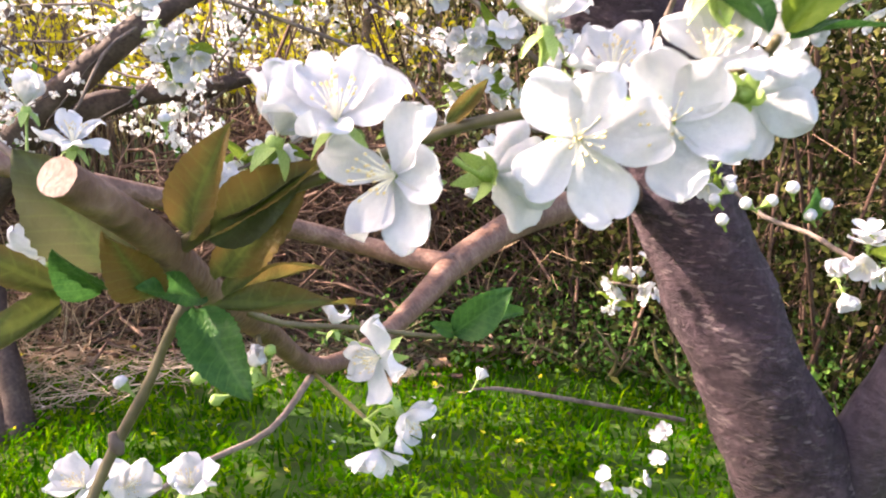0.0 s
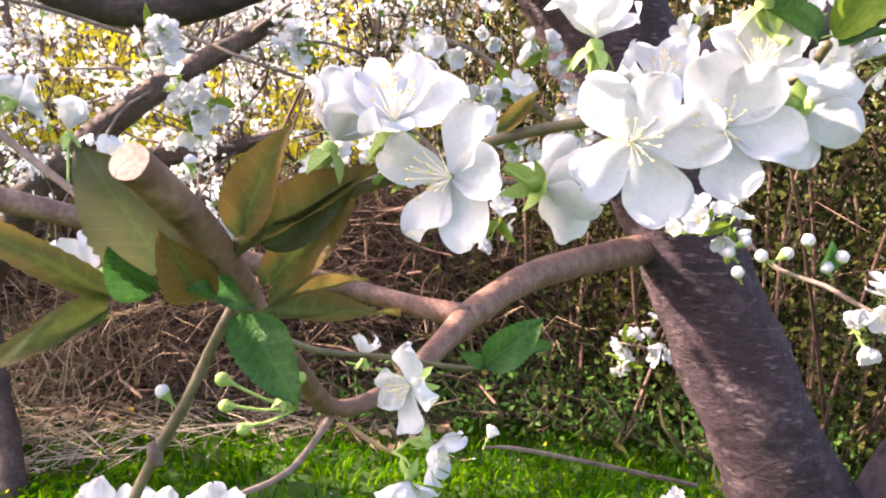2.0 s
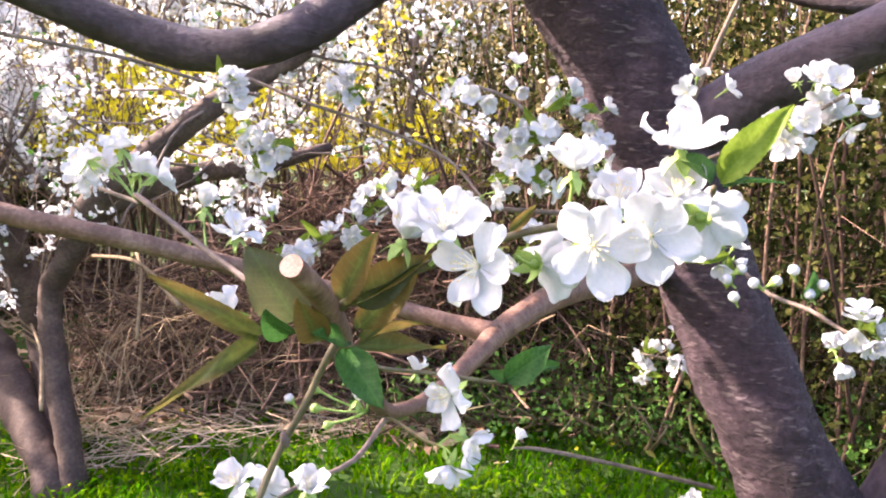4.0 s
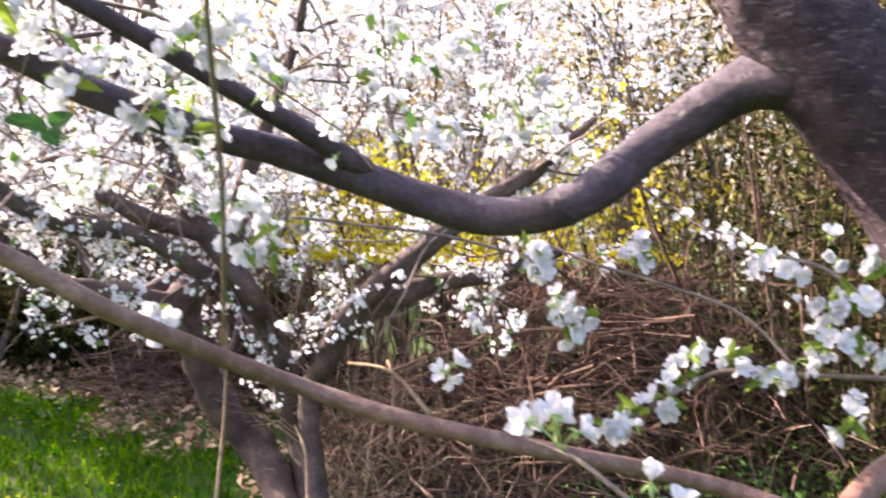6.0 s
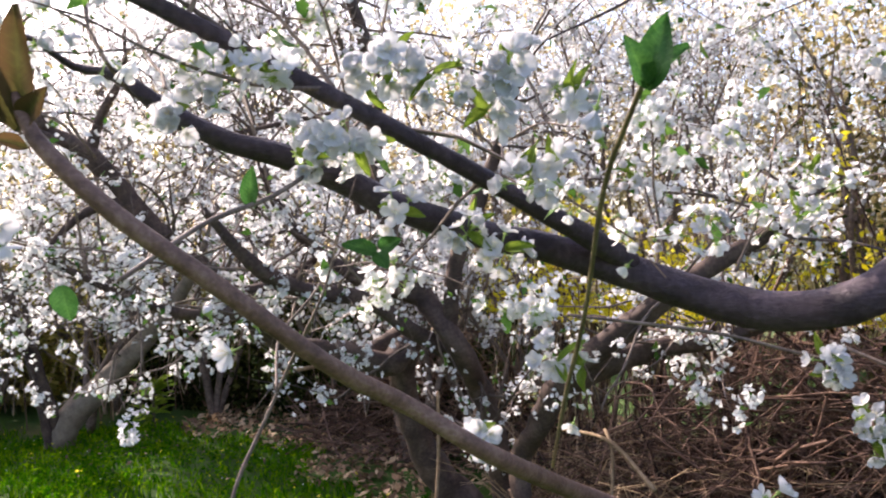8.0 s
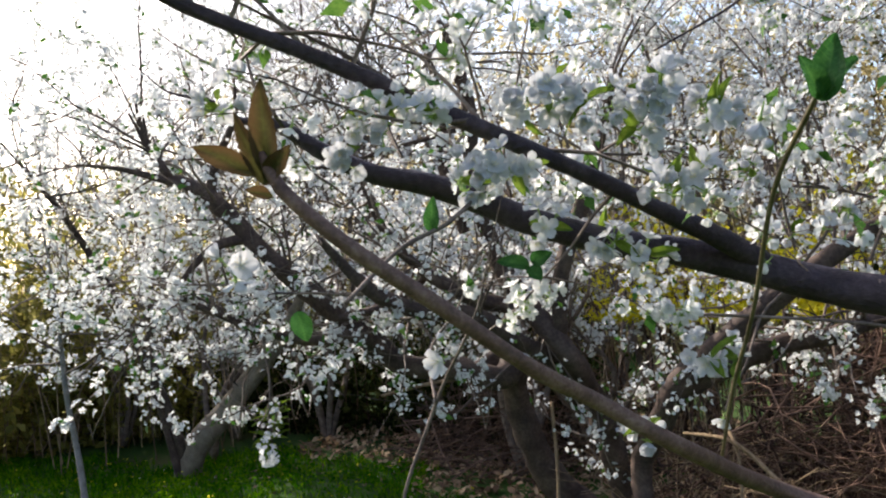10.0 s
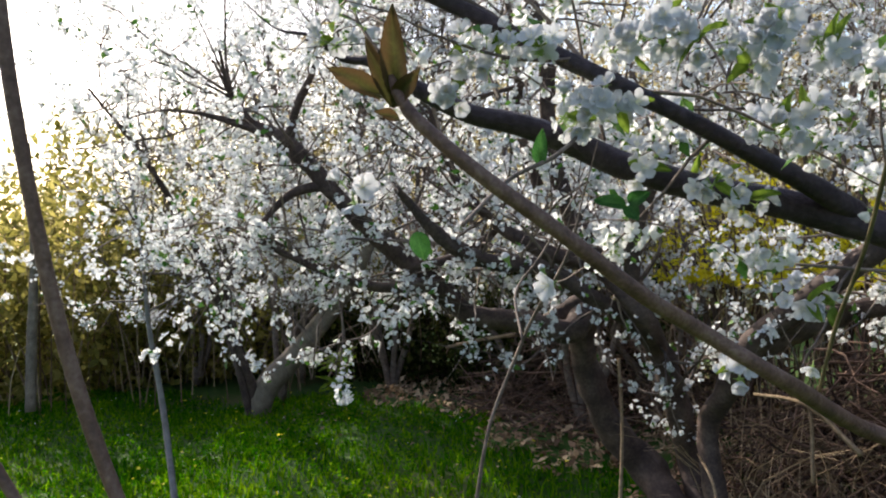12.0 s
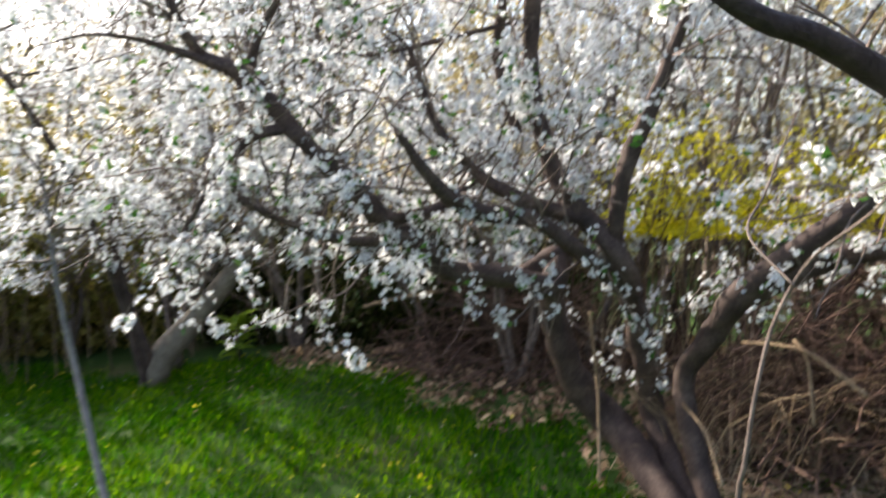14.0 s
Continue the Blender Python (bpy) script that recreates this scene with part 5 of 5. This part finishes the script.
# flowering spurs farther along the limbs
twig([(0.163, 0.873, 0.943, 0.0044), (0.070, 0.790, 1.008, 0.0033), (0.010, 0.774, 1.055, 0.0026), (-0.041, 0.763, 1.072, 0.0019)])
for p, n in (((-0.037, 0.764, 1.063), 4), ((0.009, 0.763, 1.081), 2), ((0.015, 0.773, 1.017), 5), ((0.043, 0.772, 1.021), 4), ((0.066, 0.771, 1.062), 4), ((0.105, 0.787, 1.050), 3), ((0.107, 0.785, 1.003), 4), ((0.051, 0.768, 0.970), 4), ((0.010, 0.770, 0.972), 4), ((0.034, 0.760, 0.897), 3)):
    spray(p, n, 0.018, 0.026)
twig([(0.110, 0.829, 0.929, 0.0035), (-0.011, 0.787, 0.935, 0.0026), (-0.101, 0.762, 0.937, 0.0026), (-0.166, 0.727, 0.904, 0.0019), (-0.223, 0.699, 0.876, 0.0012)])
for p, n in (((-0.131, 0.751, 0.957), 3), ((-0.138, 0.747, 0.934), 3), ((-0.085, 0.755, 0.951), 4), ((-0.047, 0.766, 0.938), 3), ((-0.015, 0.789, 0.954), 2), ((-0.157, 0.730, 0.911), 4), ((-0.188, 0.721, 0.895), 3), ((-0.211, 0.703, 0.881), 4)):
    spray(p, n, 0.014, 0.024)
twig([(0.153, 0.625, 1.013, 0.0022), (0.175, 0.588, 1.102, 0.0021), (0.192, 0.554, 1.166, 0.0021), (0.203, 0.544, 1.198, 0.0015)])
for p, n in (((0.161, 0.593, 1.065), 2), ((0.177, 0.579, 1.060), 1), ((0.175, 0.579, 1.027), 1), ((0.126, 0.597, 0.973), 1), ((0.224, 0.532, 1.029), 3), ((0.233, 0.529, 1.059), 2), ((0.246, 0.524, 1.067), 2), ((0.231, 0.530, 1.046), 2), ((0.265, 0.537, 1.047), 3)):
    spray(p, n, 0.012, 0.026)
twig([(0.177, 0.588, 1.006, 0.0016), (0.217, 0.534, 1.032, 0.0015), (0.251, 0.511, 1.058, 0.0015)])
twig([(0.224, 0.623, 0.908, 0.0015), (0.246, 0.600, 0.888, 0.0019), (0.272, 0.577, 0.881, 0.0019), (0.291, 0.553, 0.870, 0.0019), (0.318, 0.524, 0.860, 0.0018)])
for p in ((0.222, 0.623, 0.903), (0.217, 0.623, 0.893), (0.219, 0.609, 0.879), (0.233, 0.596, 0.896), (0.243, 0.592, 0.899), (0.256, 0.578, 0.911), (0.275, 0.568, 0.901), (0.269, 0.569, 0.893)):
    bud(p, (rng.normal(0, 0.5), -0.4, 0.6), 0.016)
for p, n in (((0.284, 0.541, 0.854), 2), ((0.299, 0.539, 0.876), 3), ((0.309, 0.541, 0.859), 2), ((0.194, 0.639, 0.917), 3), ((0.218, 0.641, 0.916), 3)):
    spray(p, n, 0.012, 0.026)
leaf((0.265, 0.570, 0.890), (0.268, 0.562, 0.917), 0.014, (0.2, -1, 0.2), VEINED)
twig([(0.378, 1.083, 0.617, 0.0026), (0.302, 1.104, 0.677, 0.0026), (0.244, 1.111, 0.689, 0.0017)])
for p, n in (((0.288, 1.108, 0.720), 1), ((0.253, 1.109, 0.692), 3), ((0.286, 1.102, 0.692), 2), ((0.246, 1.102, 0.661), 3), ((0.303, 1.092, 0.676), 2), ((0.326, 1.041, 0.477), 2), ((0.254, 1.030, 0.418), 2), ((0.287, 1.021, 0.418), 2), ((0.320, 1.025, 0.443), 2), ((0.036, 0.785, 0.653), 1)):
    spray(p, n, 0.012, 0.026)
twig([(0.355, 1.045, 0.504, 0.0035), (0.192, 0.901, 0.588, 0.0029), (0.078, 0.828, 0.633, 0.0026), (0.036, 0.784, 0.651, 0.0012)])
twig([(-0.329, 0.894, 1.075, 0.0023), (-0.246, 0.866, 1.047, 0.0022), (-0.174, 0.880, 1.026, 0.0022), (-0.072, 0.890, 0.988, 0.0022), (-0.012, 0.837, 0.934, 0.0021)])
for p, n in (((-0.327, 0.811, 1.064), 4), ((-0.318, 0.814, 1.045), 3), ((-0.277, 0.763, 1.007), 3), ((-0.256, 0.769, 0.997), 3), ((-0.277, 0.761, 0.977), 3), ((-0.203, 0.875, 1.051), 4), ((-0.189, 0.878, 1.066), 3)):
    spray(p, n, 0.016, 0.026)
bud((-0.169, 0.464, 0.950), (0, -0.2, 1), 0.012)
spray((-0.351, 0.522, 0.972), 2, 0.01, 0.026)
spray((-0.587, 0.646, 0.993), 1, 0.01, 0.024)
spray((-0.594, 0.425, 1.024), 3, 0.012, 0.026)

# the long thin twig that carries the spurs, and shoots with young leaves
twig([(-0.632, 0.739, 1.111, 0.0023), (-0.464, 0.818, 1.088, 0.0023), (-0.373, 0.847, 1.066, 0.0022), (-0.301, 0.851, 1.051, 0.0022)])
twig([(-0.509, 0.400, 1.008, 0.0016), (-0.481, 0.362, 1.079, 0.0019), (-0.441, 0.301, 1.151, 0.0017), (-0.401, 0.231, 1.236, 0.0018), (-0.357, 0.164, 1.283, 0.0016)], GREEN_TWIG)
leaf((-0.354, 0.164, 1.279), (-0.343, 0.158, 1.315), 0.019, (0.2, -1, 0.2), VEINED)
leaf((-0.354, 0.163, 1.281), (-0.358, 0.145, 1.303), 0.013, (0.4, -1, 0.2), VEINED)
leaf((-0.354, 0.163, 1.281), (-0.337, 0.174, 1.305), 0.013, (-0.4, -1, 0.2), VEINED)
bud((-0.395, 0.209, 1.262), (-0.3, -0.5, 0.7), 0.011)
bud((-0.711, 0.197, 1.149), (-0.3, -0.3, 0.9), 0.013)
bud((-0.699, 0.236, 1.137), (-0.3, -0.3, 0.9), 0.011)
spray((-0.405, 0.229, 1.291), 1, 0.006, 0.028)
leaf((-0.675, 0.029, 1.272), (-0.658, 0.011, 1.334), 0.0185, (0.7, -0.7, 0.1), TIP_LEAF)
leaf((-0.682, 0.021, 1.276), (-0.687, -0.019, 1.295), 0.016, (0.7, -0.7, 0.3), TIP_LEAF)
leaf((-0.678, 0.026, 1.270), (-0.648, 0.022, 1.289), 0.014, (0.7, -0.7, 0.2), TIP_LEAF)
leaf((-0.677, 0.028, 1.268), (-0.683, 0.007, 1.317), 0.012, (0.7, -0.7, 0.1), TIP_LEAF, fold=0.5)
leaf((-0.675, 0.031, 1.260), (-0.679, 0.012, 1.265), 0.009, (0.7, -0.7, 0.3), TIP_LEAF)
leaf((-0.681, 0.210, 1.234), (-0.670, 0.202, 1.263), 0.014, (0.65, -0.7, 0.2), VEINED)
leaf((-0.695, 0.063, 1.179), (-0.691, 0.066, 1.156), 0.016, (0.65, -0.7, 0.2), VEINED)
twig([(-0.668, 0.086, 1.182, 0.0018), (-0.685, 0.172, 1.221, 0.0020), (-0.673, 0.226, 1.242, 0.0021), (-0.685, 0.308, 1.278, 0.0018)])
for a, b in (((-0.709, 0.417, 1.197), (-0.733, 0.392, 1.208)), ((-0.709, 0.417, 1.197), (-0.694, 0.414, 1.181)), ((-0.706, 0.418, 1.200), (-0.682, 0.419, 1.211))):
    leaf(a, b, 0.018, (0.65, -0.7, 0.3), VEINED)
for p, n in (((-0.693, 0.279, 1.285), 4), ((-0.669, 0.292, 1.291), 5), ((-0.660, 0.320, 1.295), 3), ((-0.622, 0.456, 1.217), 5), ((-0.598, 0.488, 1.200), 4), ((-0.537, 0.398, 1.263), 4), ((-0.515, 0.425, 1.268), 4), ((-0.545, 0.501, 1.086), 3), ((-0.524, 0.516, 1.079), 3), ((-0.867, 0.137, 1.373), 3), ((-0.847, 0.150, 1.393), 2), ((-0.779, 0.290, 1.361), 4), ((-0.833, 0.268, 1.331), 4), ((-0.804, 0.268, 1.371), 3),
             ((-0.685, 0.427, 1.240), 3), ((-0.613, 0.149, 1.143), 1), ((-0.758, 0.054, 1.217), 2), ((-0.561, 0.290, 1.337), 6), ((-0.590, 0.275, 1.345), 5), ((-0.543, 0.345, 1.316), 5), ((-0.622, 0.285, 1.338), 4), ((-0.502, 0.311, 1.337), 5), ((-0.718, 0.272, 1.355), 3), ((-0.483, 0.383, 1.325), 5),
             ((-0.353, 0.943, 1.303), 6), ((-0.369, 0.945, 1.247), 6), ((-0.262, 0.850, 1.425), 4), ((-0.469, 0.938, 1.355), 4), ((-0.488, 0.944, 1.229), 4), ((-0.552, 0.928, 1.217), 4), ((-0.598, 0.907, 1.313), 4), ((-0.690, 0.761, 1.317), 4), ((-0.746, 0.681, 1.239), 4), ((-0.800, 0.585, 1.266), 3), ((-0.685, 0.766, 1.100), 4)):
    spray(p, n, 0.02, 0.026, toward=(0.5, -0.5, 0.25))


finish_sprays()

# ---- small things on the grass ----
WEED = material("weed leaf", (0.1, 0.2, 0.015), (0.22, 0.34, 0.025), (0.36, 0.46, 0.05), 3, 0.6, 0.2, 20, leafy=0.45)
weed = thing("weed_plant", (-4.645, 3.243, -0.03), "leafy yellow-green weed standing in the grass", "plant")
stem_line = [(-4.645, 3.243, -0.05, 0.0125), (-4.685, 3.270, 0.207, 0.0085), (-4.691, 3.308, 0.390, 0.0042)]
limb("stem", stem_line, GREEN_TWIG, weed, 6, 0.0, 0.03)
for k in range(34):
    q = np.array(smooth_line(stem_line, 0.02)[int(rng.integers(3, 20))][:3])
    a = rng.uniform(0, 6.28)
    leaf(q, q + np.array([math.cos(a) * 0.14, math.sin(a) * 0.14, rng.uniform(-0.03, 0.11)]), 0.05, (0, 0, 1), WEED, weed)
for a, b, w in (((-3.670, 3.364, 0.418, 0.0112), (-3.205, 3.626, 0.502, 0.0147), 1), ((-1.830, 2.360, 0.640, 0.0071), (-1.724, 2.124, 0.054, 0.0068), 2), ((-1.435, 2.182, 0.363, 0.0044), (-1.258, 1.938, 0.182, 0.0062), 3), ((-1.236, 2.192, 0.594, 0.0062), (-0.863, 1.961, 0.508, 0.0073), 4), ((-1.073, 2.145, 0.621, 0.0059), (-1.003, 1.996, 0.393, 0.0057), 5)):
    t = thing("dry_stick", a[:3], "pale dry stick leaning in the brush", "stick", "pale sticks")
    mid = tuple((np.array(a) + np.array(b)) / 2 + [0.01, 0.01, 0.012 * w, 0])
    limb("shaft", [a, mid, b], DRY, t, 6, 0.1, 0.03)
post = thing("bare_trunk", (-5.867, 1.578, 0.150), "slim pale bare trunk at the far hedge", "tree")
limb("trunk", [(-5.859, 1.572, 0.093, 0.0353), (-5.910, 1.624, 0.549, 0.0353), (-5.926, 1.668, 1.017, 0.0264), (-5.907, 1.683, 1.606, 0.0132), (-5.878, 1.673, 1.916, 0.0044)], TAN_BARK, post, 8, 0.1, 0.05)


def scatter(name, label, category, n, box, size, shape, mat, lift):
    x, y = rng.uniform(box[0], box[1], n), rng.uniform(box[2], box[3], n)
    keep = is_grass(x, y)
    c = np.stack([x, y, rise(x, y) + lift], -1)[keep]
    s = Soup()
    leaflets(s, c, rng.normal(0, 0.5, (len(c), 3)) + [0, 0, 1], rng.uniform(size * 0.7, size * 1.3, len(c)), shape)
    tagged(new(name, s.mesh(name, mat)), label, category, kind="stuff")


scatter("fallen_petals", "white petals and pale bits scattered on the grass", "petals", 260, (-7, 2, 0.3, 5), 0.014, LEAFLET, BLOSSOM, 0.05)
scatter("yellow_weed_flowers", "small yellow weed flowers dotting the grass", "flowers", 420, (-6, 2.5, 0.8, 4.5), 0.02, (TINY[0][0], TINY[0][1], TINY[0][2]), YELLOW, 0.065)
scatter("leaf_litter", "brown dead leaves lying in the grass", "leaf litter", 700, (-5, 2.5, 2.2, 4.5), 0.03, LEAFLET, DRY, 0.03)


def brush_floor():
    """Dead leaves and bits under the brush, past the grass."""
    n = 16000
    x, y = rng.uniform(-4.5, 2.5, n), rng.uniform(2.4, 5.2, n)
    keep = ~is_grass(x, y + 0.1) & (y < 4.4 - 0.25 * x)
    c = np.stack([x, y, rise(x, y) + rng.uniform(0.005, 0.06, n)], -1)[keep]
    s = Soup()
    leaflets(s, c, rng.normal(0, 0.6, (len(c), 3)) + [0, 0, 1], rng.uniform(0.03, 0.075, len(c)), KITE)
    tagged(new("dead_leaves", s.mesh("dead_leaves", LITTER)), "tan and rust dead leaves under the brush", "leaf litter", kind="stuff")


brush_floor()
